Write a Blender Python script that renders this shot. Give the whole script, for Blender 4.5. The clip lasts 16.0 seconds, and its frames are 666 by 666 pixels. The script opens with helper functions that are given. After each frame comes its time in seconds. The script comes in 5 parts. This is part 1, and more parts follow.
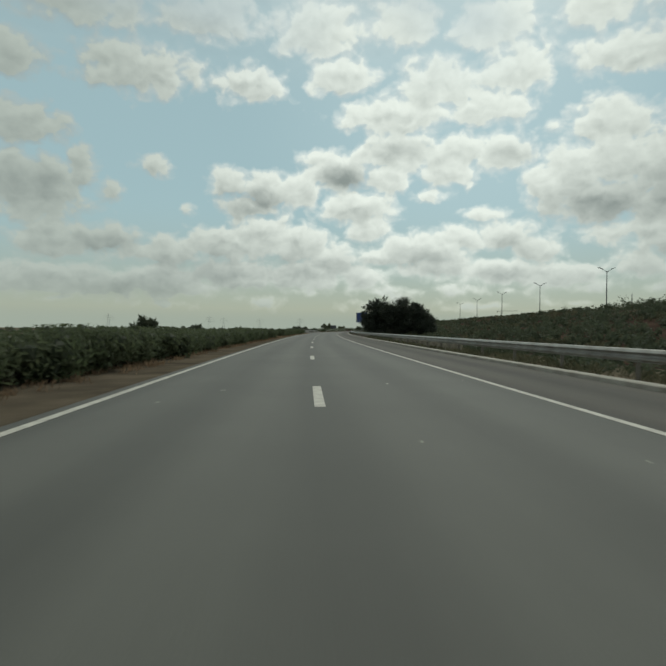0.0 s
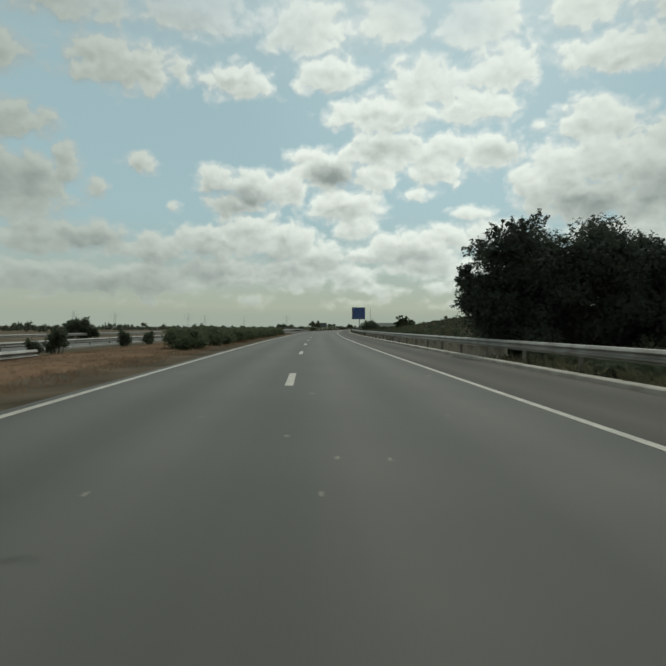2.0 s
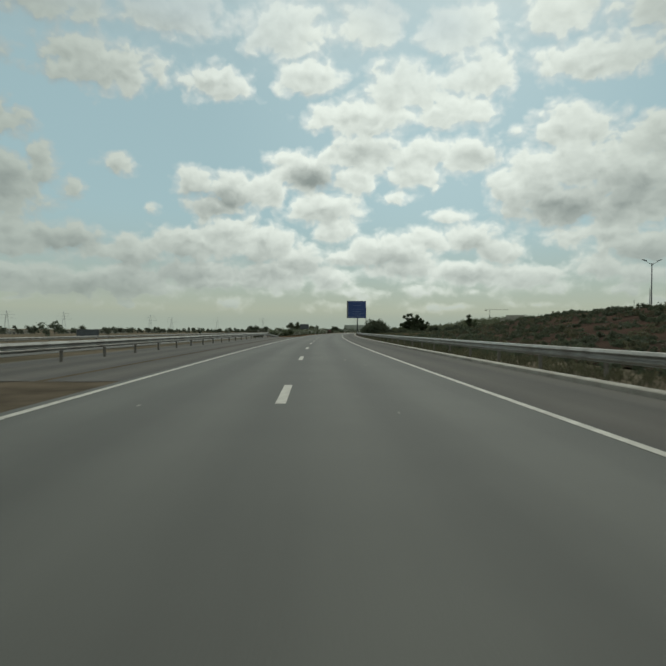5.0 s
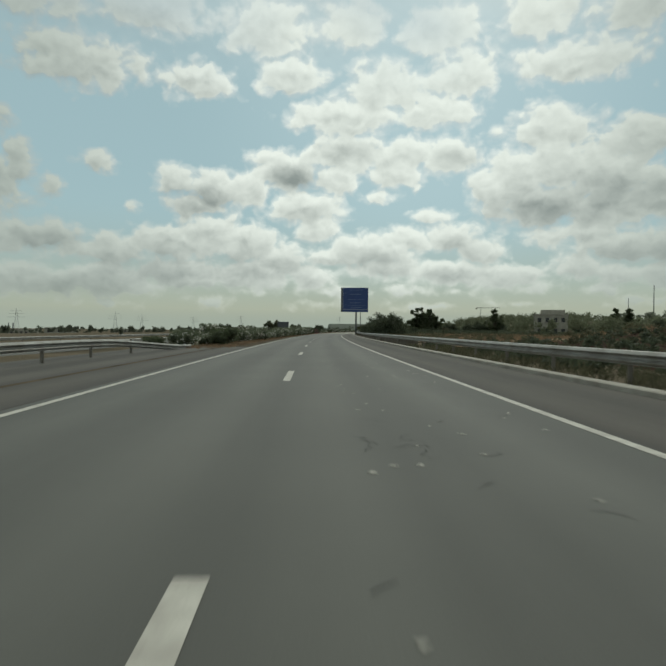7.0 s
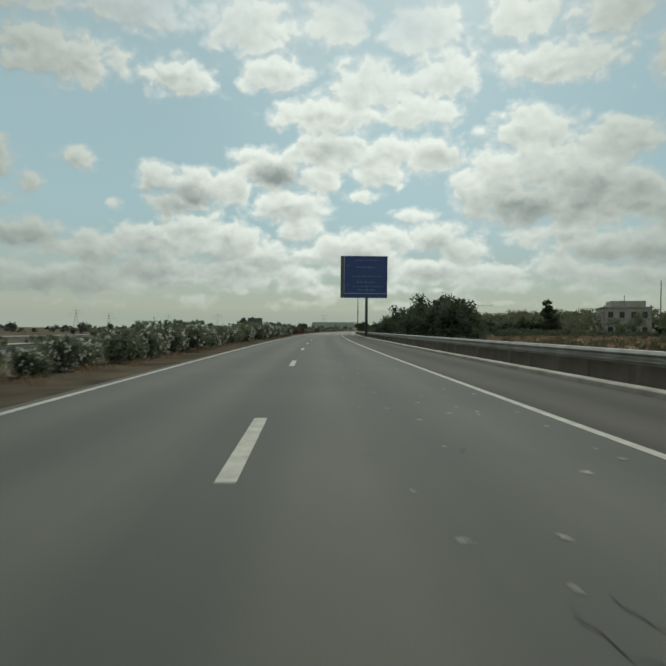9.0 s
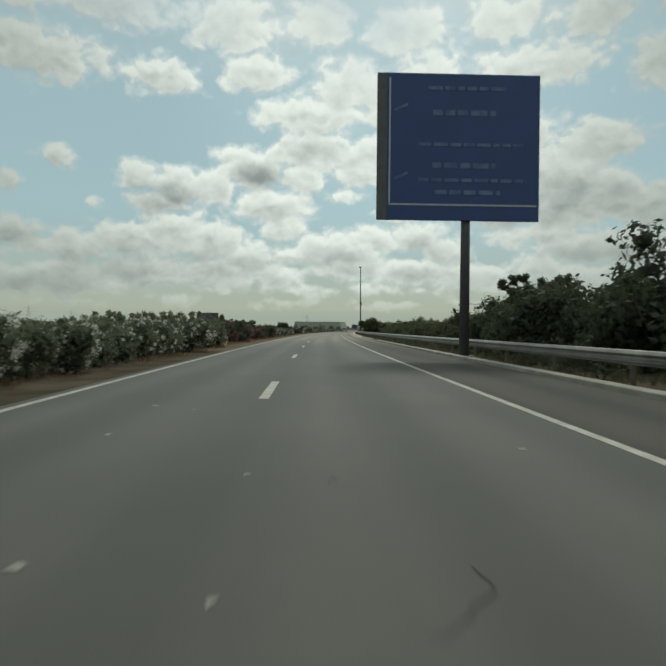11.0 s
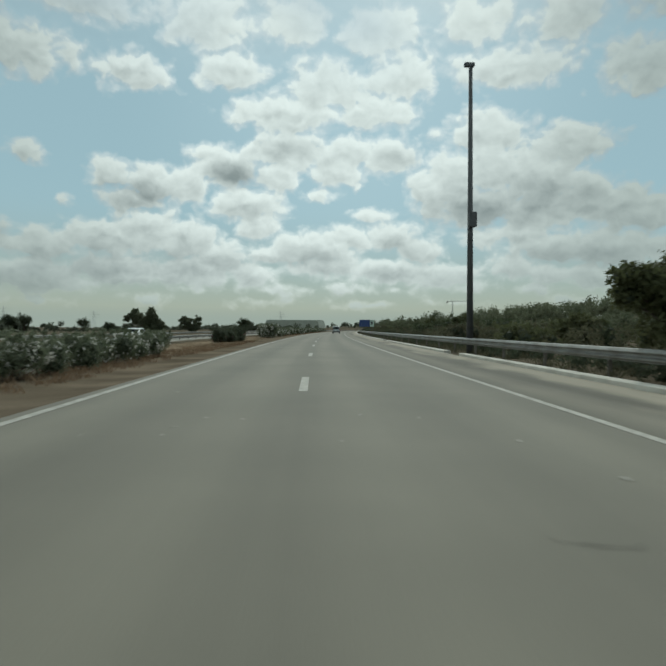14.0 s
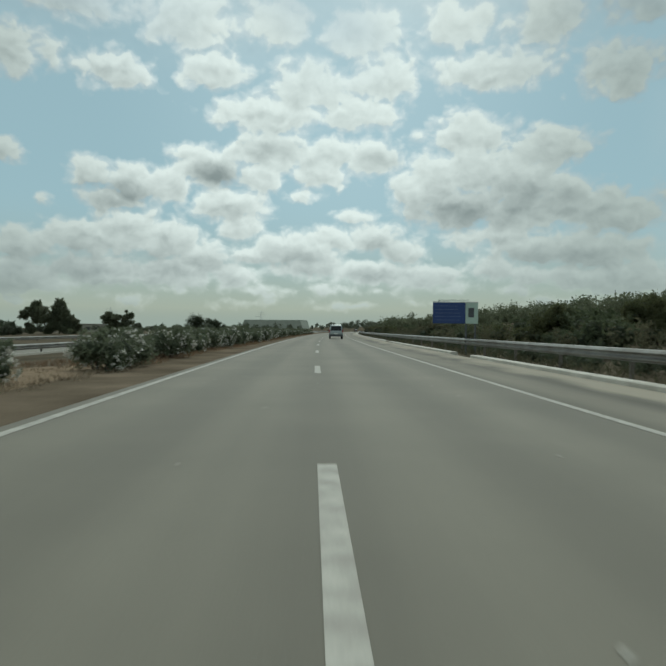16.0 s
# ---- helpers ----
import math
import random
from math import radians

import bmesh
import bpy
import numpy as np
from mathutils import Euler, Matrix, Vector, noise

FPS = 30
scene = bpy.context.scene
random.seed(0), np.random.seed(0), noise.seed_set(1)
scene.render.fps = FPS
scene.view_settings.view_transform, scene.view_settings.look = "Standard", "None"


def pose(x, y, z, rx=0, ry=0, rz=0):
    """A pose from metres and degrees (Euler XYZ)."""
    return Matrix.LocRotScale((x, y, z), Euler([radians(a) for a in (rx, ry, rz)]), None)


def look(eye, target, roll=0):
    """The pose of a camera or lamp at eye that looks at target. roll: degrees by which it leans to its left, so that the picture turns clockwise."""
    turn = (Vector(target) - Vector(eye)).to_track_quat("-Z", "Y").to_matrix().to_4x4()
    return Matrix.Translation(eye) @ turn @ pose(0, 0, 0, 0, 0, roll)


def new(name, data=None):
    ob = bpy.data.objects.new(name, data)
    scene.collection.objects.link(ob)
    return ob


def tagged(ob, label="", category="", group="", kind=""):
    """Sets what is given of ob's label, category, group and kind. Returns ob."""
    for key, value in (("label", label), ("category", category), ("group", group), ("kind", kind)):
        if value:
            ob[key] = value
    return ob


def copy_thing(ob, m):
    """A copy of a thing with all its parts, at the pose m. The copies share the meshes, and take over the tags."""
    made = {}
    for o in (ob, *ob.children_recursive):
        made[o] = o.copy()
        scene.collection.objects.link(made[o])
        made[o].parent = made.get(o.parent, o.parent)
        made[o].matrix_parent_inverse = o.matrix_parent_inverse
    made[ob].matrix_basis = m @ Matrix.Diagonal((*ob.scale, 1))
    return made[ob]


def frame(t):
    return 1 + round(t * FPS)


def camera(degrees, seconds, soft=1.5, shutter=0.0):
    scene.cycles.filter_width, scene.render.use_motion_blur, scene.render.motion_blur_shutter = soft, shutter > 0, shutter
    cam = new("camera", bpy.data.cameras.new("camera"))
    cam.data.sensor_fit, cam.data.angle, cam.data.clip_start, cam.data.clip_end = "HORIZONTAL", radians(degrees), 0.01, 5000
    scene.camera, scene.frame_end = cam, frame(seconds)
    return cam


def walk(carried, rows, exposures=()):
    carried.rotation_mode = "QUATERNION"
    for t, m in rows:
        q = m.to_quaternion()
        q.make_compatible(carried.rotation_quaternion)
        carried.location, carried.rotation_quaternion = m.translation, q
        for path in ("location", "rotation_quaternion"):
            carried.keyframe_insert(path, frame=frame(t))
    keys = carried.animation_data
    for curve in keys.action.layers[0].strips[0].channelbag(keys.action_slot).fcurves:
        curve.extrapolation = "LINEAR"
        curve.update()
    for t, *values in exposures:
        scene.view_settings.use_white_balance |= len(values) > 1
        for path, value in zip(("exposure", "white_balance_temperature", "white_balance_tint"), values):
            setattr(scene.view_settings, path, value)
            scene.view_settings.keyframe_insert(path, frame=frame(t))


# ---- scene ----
# A drive along a motorway that bends gently to the right.
# Places along it are told by s (metres along the dashed line), d (metres to its right) and z.
cam = camera(59.37, 16.0, soft=2.0, shutter=0.1)
EYE, ROLL = 1.105, 0.565
# seconds, x, y, tilt, heading (degrees, clockwise from y)
ROWS = [
    (0.0, -0.222, 0.000, -0.346, 2.796),
    (0.5, -0.042, 15.362, -0.399, 3.060),
    (1.0, 0.244, 30.999, -0.424, 3.353),
    (1.5, 0.622, 46.629, -0.456, 3.686),
    (2.0, 1.077, 62.249, -0.512, 4.031),
    (2.5, 1.600, 77.855, -0.442, 4.351),
    (3.0, 2.192, 93.442, -0.306, 4.649),
    (3.5, 2.851, 109.000, -0.257, 4.938),
    (4.0, 3.580, 124.518, -0.266, 5.251),
    (4.5, 4.393, 139.986, -0.268, 5.616),
    (5.0, 5.312, 155.393, -0.230, 6.020),
    (5.5, 6.357, 170.735, -0.185, 6.444),
    (6.0, 7.533, 186.011, -0.178, 6.879),
    (6.5, 8.828, 201.221, -0.225, 7.321),
    (7.0, 10.237, 216.366, -0.289, 7.765),
    (7.5, 11.741, 231.450, -0.306, 8.205),
    (8.0, 13.332, 246.479, -0.291, 8.629),
    (8.5, 15.025, 261.460, -0.328, 9.031),
    (9.0, 16.851, 276.394, -0.392, 9.426),
    (9.5, 18.814, 291.285, -0.436, 9.831),
    (10.0, 20.893, 306.140, -0.437, 10.249),
    (10.5, 23.060, 320.966, -0.412, 10.676),
    (11.0, 25.292, 335.768, -0.381, 11.087),
    (11.5, 27.589, 350.551, -0.357, 11.463),
    (12.0, 29.955, 365.320, -0.341, 11.840),
    (12.5, 32.406, 380.082, -0.358, 12.251),
    (13.0, 34.979, 394.838, -0.411, 12.681),
    (13.5, 37.680, 409.599, -0.439, 13.110),
    (14.0, 40.504, 424.374, -0.422, 13.539),
    (14.5, 43.455, 439.164, -0.382, 13.972),
    (15.0, 46.527, 453.961, -0.360, 14.400),
    (15.5, 49.712, 468.761, -0.342, 14.813),
    (16.0, 52.997, 483.559, -0.325, 15.209),
]
walk(cam, [(t, pose(x, y, EYE, 90 + tilt, 0, -turn) @ pose(0, 0, 0, 0, 0, ROLL)) for t, x, y, tilt, turn in ROWS],
     [(0, 0.0, 6380, 1), (12.6, 0.0, 6380, 1), (13.9, -0.04, 5980, -1), (16, -0.06, 5980, -2)])

# ---------------------------------------------------------------- the road's line
CURVE = np.array([3.733, 4.363, 4.827, 5.009, 4.927, 4.684, 4.472, 4.36, 4.321, 4.328]) * 1e-4
_S = np.arange(-200, 2601, 1.0)
_TH = np.concatenate([[0], np.cumsum(np.interp(_S, np.arange(10) * 100.0, CURVE))])[:-1]
_TH = _TH - np.interp(0, _S, _TH)
_X = np.concatenate([[0], np.cumsum(np.sin(_TH))])[:-1]
_Y = np.concatenate([[0], np.cumsum(np.cos(_TH))])[:-1]
_X, _Y = _X - np.interp(0, _S, _X), _Y - np.interp(0, _S, _Y)


def heading(s):
    return float(np.interp(s, _S, _TH))


def at(s, d, z=0.0):
    a = heading(s)
    return Vector((float(np.interp(s, _S, _X)) + d * math.cos(a), float(np.interp(s, _S, _Y)) - d * math.sin(a), z))


def at_np(s, d):
    a = np.interp(s, _S, _TH)
    return np.interp(s, _S, _X) + d * np.cos(a), np.interp(s, _S, _Y) - d * np.sin(a)


def stand(s, d, z=0.0, turn=0.0):
    """A pose on the ground whose y runs along the road."""
    return Matrix.Translation(at(s, d, z)) @ Matrix.Rotation(-heading(s) + radians(turn), 4, "Z")


def smooth(a, b, x):
    t = np.clip((x - a) / (b - a), 0, 1)
    return t * t * (3 - 2 * t)


def rise(s, d):
    """The height of the ground; works on arrays."""
    s, d = np.asarray(s, float), np.asarray(d, float)
    z = -0.05 * smooth(4.0, 5.5, np.abs(d - 1.2) - 3.5)
    bank = (1 - smooth(250, 288, s)) * smooth(13, 44, d) * 4.35
    field = smooth(9, 30, d) * smooth(250, 330, s) * 0.3
    hill = smooth(500, 760, s) * smooth(25, 110, d) * 7 + smooth(60, 260, d) * smooth(300, 520, s) * 6
    far = -0.5 * smooth(8.5, 14, -d) - 8.5 * smooth(40, 480, -d) + smooth(800, 1600, s) * smooth(700, 100, np.abs(d)) * 9
    return z + bank + field + hill + far


# ---------------------------------------------------------------- daylight
SUN_AZ, SUN_EL = 20.0, 52.0
world = bpy.data.worlds.new("sky")
scene.world = world
world.use_nodes = True
wt = world.node_tree
wt.nodes.clear()


def wnode(kind, **values):
    n = wt.nodes.new(kind)
    for k, v in values.items():
        if k == "operation":
            n.operation = v
        elif k == "data_type":
            n.data_type = v
    return n


def wmath(op, a, b=None, c=None, clamp=False):
    n = wt.nodes.new("ShaderNodeMath")
    n.operation, n.use_clamp = op, clamp
    for i, v in enumerate((a, b, c)):
        if v is None:
            continue
        if isinstance(v, (int, float)):
            n.inputs[i].default_value = v
        else:
            wt.links.new(v, n.inputs[i])
    return n.outputs[0]


def wvec(op, a, b=None, c=None, out=0):
    n = wt.nodes.new("ShaderNodeVectorMath")
    n.operation = op
    for i, v in enumerate((a, b, c)):
        if v is None:
            continue
        if isinstance(v, tuple):
            n.inputs[i].default_value = v
        else:
            wt.links.new(v, n.inputs[i])
    return n.outputs[out]


def wrange(v, a, b, c=0.0, d=1.0):
    n = wt.nodes.new("ShaderNodeMapRange")
    n.interpolation_type = "SMOOTHSTEP"
    wt.links.new(v, n.inputs[0])
    for i, x in enumerate((a, b, c, d)):
        n.inputs[i + 1].default_value = x
    return n.outputs[0]


def wmix(f, a, b):
    n = wt.nodes.new("ShaderNodeMix")
    n.data_type = "RGBA"
    wt.links.new(f, n.inputs[0])
    for i, v in ((6, a), (7, b)):
        if isinstance(v, tuple):
            n.inputs[i].default_value = (*v, 1)
        else:
            wt.links.new(v, n.inputs[i])
    return n.outputs[2]


# banks of cloud and the shades under them: azimuth, elevation, half width, half height (degrees), and depth of shade
CLOUDS_LEFT = [(-24.5, 12.1, 5.6, 3.3), (-23.0, 8.7, 3.7, 1.0), (-20.5, 14.0, 1.6, 2.0), (-18.4, 12.1, 1.6, 1.0), (-14.3, 14.8, 1.9, 1.2), (-11.5, 11.0, 1.2, 0.7),
               (-18.9, 8.2, 4.0, 1.5), (-15.7, 7.2, 3.7, 1.2), (-23.0, 7.4, 3.7, 1.7), (-12.5, 7.4, 4.0, 1.5), (-17.8, 3.9, 5.4, 1.5), (-23.5, 4.5, 5.8, 1.7),
               (-12.6, 4.5, 5.4, 1.7)]
CLOUDS_AHEAD = [(-7.3, 13.7, 2.3, 1.7), (-4.0, 13.1, 2.7, 2.0), (-5.5, 11.7, 3.3, 1.3), (-0.5, 13.3, 2.5, 2.1), (3.3, 15.2, 4.0, 2.1), (5.2, 11.7, 4.0, 2.0),
                (6.5, 10.1, 2.7, 2.0), (0.9, 16.1, 1.9, 1.2), (7.9, 14.5, 2.7, 1.7), (9.1, 16.7, 4.6, 2.0), (13.5, 15.5, 3.5, 2.5), (12.5, 12.8, 2.3, 1.0),
                (15.5, 16.8, 2.9, 1.7), (19.0, 16.4, 3.5, 2.0)]
CLOUDS_MOUND = [(-7.8, 8.1, 4.6, 2.0), (-3.9, 9.1, 4.8, 2.3), (-0.5, 8.2, 3.7, 2.2), (2.8, 7.0, 2.9, 1.7), (-6.2, 5.2, 5.8, 1.7), (-0.3, 5.3, 5.8, 1.7),
                (5.1, 5.2, 3.7, 1.5)]
CLOUDS_MIDDLE = [(17.4, 11.1, 2.6, 1.0), (6.9, 7.1, 2.9, 1.4), (10.9, 7.8, 4.6, 1.9), (14.4, 8.5, 4.0, 1.7), (19.1, 8.9, 3.4, 1.7), (21.9, 7.7, 2.7, 1.5),
                 (13.4, 6.1, 5.4, 1.3), (18.9, 5.7, 5.0, 1.5), (24.2, 5.0, 5.4, 1.4)]
CLOUDS_RIGHT = [(22.4, 13.5, 2.3, 2.1), (25.3, 14.3, 3.7, 2.6), (28.7, 14.8, 5.4, 2.9), (32.6, 13.4, 5.4, 3.7), (27.2, 11.4, 6.2, 2.1), (32.6, 11.2, 5.8, 2.4),
                (36.8, 11.9, 3.7, 2.5), (40.4, 10.7, 5.4, 2.2), (30.7, 9.0, 6.6, 1.3), (34.7, 7.8, 5.8, 1.6), (39.2, 7.3, 5.4, 1.9), (29.9, 6.0, 3.1, 1.4),
                (33.9, 5.3, 2.9, 1.2), (37.5, 5.2, 2.9, 1.4), (41.7, 4.7, 5.8, 1.9)]
SHADES = [(4.0, 14.4, 2.2, 1.1, 1), (19.8, 16.2, 1.9, 1.0, 0.55), (9.1, 17.0, 2.9, 0.9, 0.55), (-5.3, 12.0, 3.1, 1.2, 0.65), (27.2, 11.3, 5.4, 1.7, 0.8), (32.3, 11.9, 5.0, 1.7, 0.6),
          (-18.4, 7.7, 2.9, 0.9, 0.5), (-9.3, 5.6, 4.6, 1.3, 0.6), (-2.1, 6.0, 4.0, 1.3, 0.6), (3.2, 6.1, 2.3, 1.1, 0.5), (-4.7, 3.7, 3.3, 0.9, 0.45), (11.9, 6.4, 3.3, 1.0, 0.6),
          (20.0, 8.1, 2.3, 0.8, 0.4), (19.9, 5.5, 2.9, 0.8, 0.4), (-16.1, 3.6, 4.6, 1.1, 0.45), (5.2, 11.1, 2.9, 1.1, 0.25), (36.1, 6.8, 5.0, 1.2, 0.35), (-25.0, 12.4, 3.3, 1.5, 0.5)]
CLOUDS_HIGH = [(-26.0, 17.0, 5.0, 2.0), (9.0, 20.0, 6.5, 1.9), (17.5, 20.2, 4.5, 1.6), (28.0, 18.2, 5.0, 2.2), (35.5, 16.5, 4.0, 2.2)]
cloud_rng = random.Random(12)
for row in (22.5, 27.0, 32.5):
    a = -40.0
    while a < 58:
        w = cloud_rng.uniform(3.5, 7.5)
        CLOUDS_HIGH.append((a + w, row + cloud_rng.uniform(-1.0, 1.0), w, cloud_rng.uniform(1.7, 2.9)))
        a += 1.7 * w + cloud_rng.uniform(0.2, 2.6)
for row, h in ((2.5, 0.55), (3.9, 0.7)):
    a = -34.0
    while a < 50:
        w = cloud_rng.uniform(2.0, 4.5)
        CLOUDS_HIGH.append((a + w, row + cloud_rng.uniform(-0.3, 0.3), w, h * cloud_rng.uniform(0.8, 1.4)))
        a += 2 * w + cloud_rng.uniform(-0.5, 3.0)
CLOUDS = CLOUDS_HIGH + CLOUDS_LEFT + CLOUDS_AHEAD + CLOUDS_MOUND + CLOUDS_MIDDLE + CLOUDS_RIGHT


def bank_field(p, banks):
    """How deep the direction p lies in a bank of cloud: above 0 it is inside one; small clouds are thin."""
    best = None
    for a, e, w, h in banks:
        q = wvec("MULTIPLY_ADD", p, (1 / w, 1 / h, 0.0), (-a / w, -e / h, 0.0))
        k = min(1.0, max(0.4, h / 1.6))
        r = wmath("MULTIPLY_ADD", wvec("LENGTH", q, out=1), -k, 1.2 * k)
        best = r if best is None else wmath("SMOOTH_MAX", best, r, 0.12)
    return best


def shade_field(p):
    """The grey undersides and cores of the clouds, 0 to 1."""
    best = None
    for a, e, w, h, deep in SHADES:
        q = wvec("MULTIPLY_ADD", p, (0.7 / w, 0.7 / h, 0.0), (-0.7 * a / w, -0.7 * e / h, 0.0))
        r = wmath("MULTIPLY", wrange(wvec("LENGTH", q, out=1), 1.25, 0.15), deep)
        best = r if best is None else wmath("SMOOTH_MAX", best, r, 0.12)
    return best


way = wnode("ShaderNodeTexCoord").outputs["Generated"]
sep = wnode("ShaderNodeSeparateXYZ")
wt.links.new(way, sep.inputs[0])
azimuth = wmath("MULTIPLY", wmath("ARCTAN2", sep.outputs[0], sep.outputs[1]), 57.2958)
elev = wmath("MULTIPLY", wmath("ARCSINE", sep.outputs[2]), 57.2958)
comb = wnode("ShaderNodeCombineXYZ")
wt.links.new(azimuth, comb.inputs[0])
wt.links.new(elev, comb.inputs[1])


def wnoise(scale, detail, rough=0.55):
    n = wt.nodes.new("ShaderNodeTexNoise")
    n.inputs["Scale"].default_value, n.inputs["Detail"].default_value, n.inputs["Roughness"].default_value = scale, detail, rough
    wt.links.new(comb.outputs[0], n.inputs["Vector"])
    return n


def billows(p, stretch, scale, detail, rough=0.52):
    """Fractal noise over the directions p."""
    n = wt.nodes.new("ShaderNodeTexNoise")
    n.inputs["Scale"].default_value, n.inputs["Detail"].default_value, n.inputs["Roughness"].default_value = scale, detail, rough
    wt.links.new(wvec("MULTIPLY", p, stretch), n.inputs["Vector"])
    return n.outputs["Fac"]


def puffs(p, scale):
    """Rounded heads of cumulus: high in their middles, low in the clefts between them."""
    n = wt.nodes.new("ShaderNodeTexVoronoi")
    n.feature = "SMOOTH_F1"
    n.inputs["Scale"].default_value, n.inputs["Smoothness"].default_value, n.inputs["Detail"].default_value = scale, 0.6, 2.0
    n.inputs["Roughness"].default_value = 0.5
    wt.links.new(wvec("MULTIPLY", p, (0.85, 1.1, 0.0)), n.inputs["Vector"])
    return wmath("SUBTRACT", 0.62, n.outputs["Distance"])


ruffle = wvec("MULTIPLY", wvec("SUBTRACT", wnoise(0.42, 3).outputs["Color"], (0.5, 0.5, 0.5)), (1.7, 1.1, 0.0))
spot = wvec("ADD", comb.outputs[0], ruffle)
above = wvec("ADD", spot, (0.12, 0.5, 0.0))
high = wrange(elev, 20.0, 38.0)


def heads(p):
    return wmath("ADD", wmath("MULTIPLY", wmath("SUBTRACT", billows(p, (0.9, 1.1, 0.0), 0.7, 5, 0.45), 0.5), 0.95), wmath("MULTIPLY", puffs(p, 0.62), 0.55))


def depth(p, banks):
    return wmath("MAXIMUM", wmath("MINIMUM", banks, 0.9), -0.7)


lumps = heads(spot)
banks = depth(spot, bank_field(spot, CLOUDS))
here = wmath("ADD", banks, lumps)
over = wmath("ADD", depth(above, bank_field(above, CLOUDS)), heads(above))
slope = wmath("SUBTRACT", here, over)
cover = wrange(here, -0.12, 0.40)
core = wrange(here, 0.2, 1.1)
shade = wmath("MULTIPLY", shade_field(wvec("ADD", comb.outputs[0], wvec("MULTIPLY", ruffle, (0.7, 0.7, 0.0)))), wmath("MULTIPLY_ADD", lumps, 0.35, 0.95))
lit = wmath("SUBTRACT", 0.92, wmath("MULTIPLY", core, 0.30))
lit = wmath("SUBTRACT", lit, wmath("MULTIPLY", shade, 0.72))
lit = wmath("ADD", lit, wmath("MULTIPLY", slope, 0.62), clamp=True)
# soft thin cloud overhead
veil_high = wrange(billows(comb.outputs[0], (0.05, 0.11, 0.0), 1.0, 2, 0.4), 0.32, 0.62)
cover = wmath("ADD", wmath("MULTIPLY", cover, wmath("SUBTRACT", 1.0, high)), wmath("MULTIPLY", wmath("MULTIPLY_ADD", veil_high, 0.6, 0.4), high))
lit_high = wrange(billows(comb.outputs[0], (0.06, 0.13, 0.0), 1.0, 2, 0.4), 0.25, 0.6, 0.5, 0.9)
lit = wmath("ADD", wmath("MULTIPLY", lit, wmath("SUBTRACT", 1.0, high)), wmath("MULTIPLY", lit_high, high))
glow = wrange(wvec("DISTANCE", comb.outputs[0], (17.0, 25.0, 0.0), out=1), 26.0, 3.0)
aside = wrange(wvec("DISTANCE", comb.outputs[0], (11.0, 22.0, 0.0), out=1), 10.0, 36.0)
cloud_top = wmix(aside, (0.86, 0.87, 0.82), (0.475, 0.505, 0.47))
cloud_colour = wmix(lit, (0.22, 0.245, 0.24), cloud_top)
cloud_colour = wmix(wmath("MULTIPLY", glow, 0.25), cloud_colour, (0.90, 0.92, 0.87))
haze = wrange(elev, 5.5, 0.5)
clear = wmix(wrange(elev, 12.0, 1.5), (0.39, 0.515, 0.54), (0.37, 0.40, 0.345))
clear = wmix(wmath("MULTIPLY", glow, 0.45), clear, (0.62, 0.74, 0.76))
veil = wmix(wmath("MULTIPLY", haze, 0.7), cloud_colour, (0.36, 0.385, 0.33))
veil = wmix(cover, clear, veil)
# broken cloud all round and thin vapour in the gaps
round_about = wmath("MAXIMUM", wrange(wmath("ABSOLUTE", wmath("SUBTRACT", azimuth, 8.0)), 34.0, 46.0), wrange(elev, 34.0, 44.0))
broken = wmath("MULTIPLY", round_about, wrange(wnoise(0.1, 6).outputs["Fac"], 0.40, 0.54))
veil = wmix(broken, veil, (0.62, 0.65, 0.62))
cover = wmath("MAXIMUM", wmath("MAXIMUM", cover, 0.8), wmath("MAXIMUM", haze, broken))
sky = wnode("ShaderNodeTexSky")
sky.sky_type, sky.sun_disc = "NISHITA", False
sky.sun_elevation, sky.sun_rotation = radians(SUN_EL), radians(SUN_AZ)
sky.air_density, sky.dust_density, sky.ozone_density = 1.2, 0.6, 1.0
blue, grey, both, wout = (wnode("ShaderNodeBackground"), wnode("ShaderNodeBackground"), wnode("ShaderNodeMixShader"),
                          wnode("ShaderNodeOutputWorld"))
wt.links.new(sky.outputs[0], blue.inputs[0])
blue.inputs[1].default_value = 0.07
wt.links.new(veil, grey.inputs[0])
grey.inputs[1].default_value = 1.0
wt.links.new(cover, both.inputs[0])
wt.links.new(blue.outputs[0], both.inputs[1])
wt.links.new(grey.outputs[0], both.inputs[2])
wt.links.new(both.outputs[0], wout.inputs[0])

sun_data = bpy.data.lights.new("sun", "SUN")
sun_data.energy, sun_data.angle, sun_data.color = 1.4, radians(10), (1.0, 0.95, 0.86)
sun = new("sun", sun_data)
sun_way = Vector((math.sin(radians(SUN_AZ)) * math.cos(radians(SUN_EL)), math.cos(radians(SUN_AZ)) * math.cos(radians(SUN_EL)),
                  math.sin(radians(SUN_EL))))
sun.matrix_basis = look(sun_way * 50, (0, 0, 0))


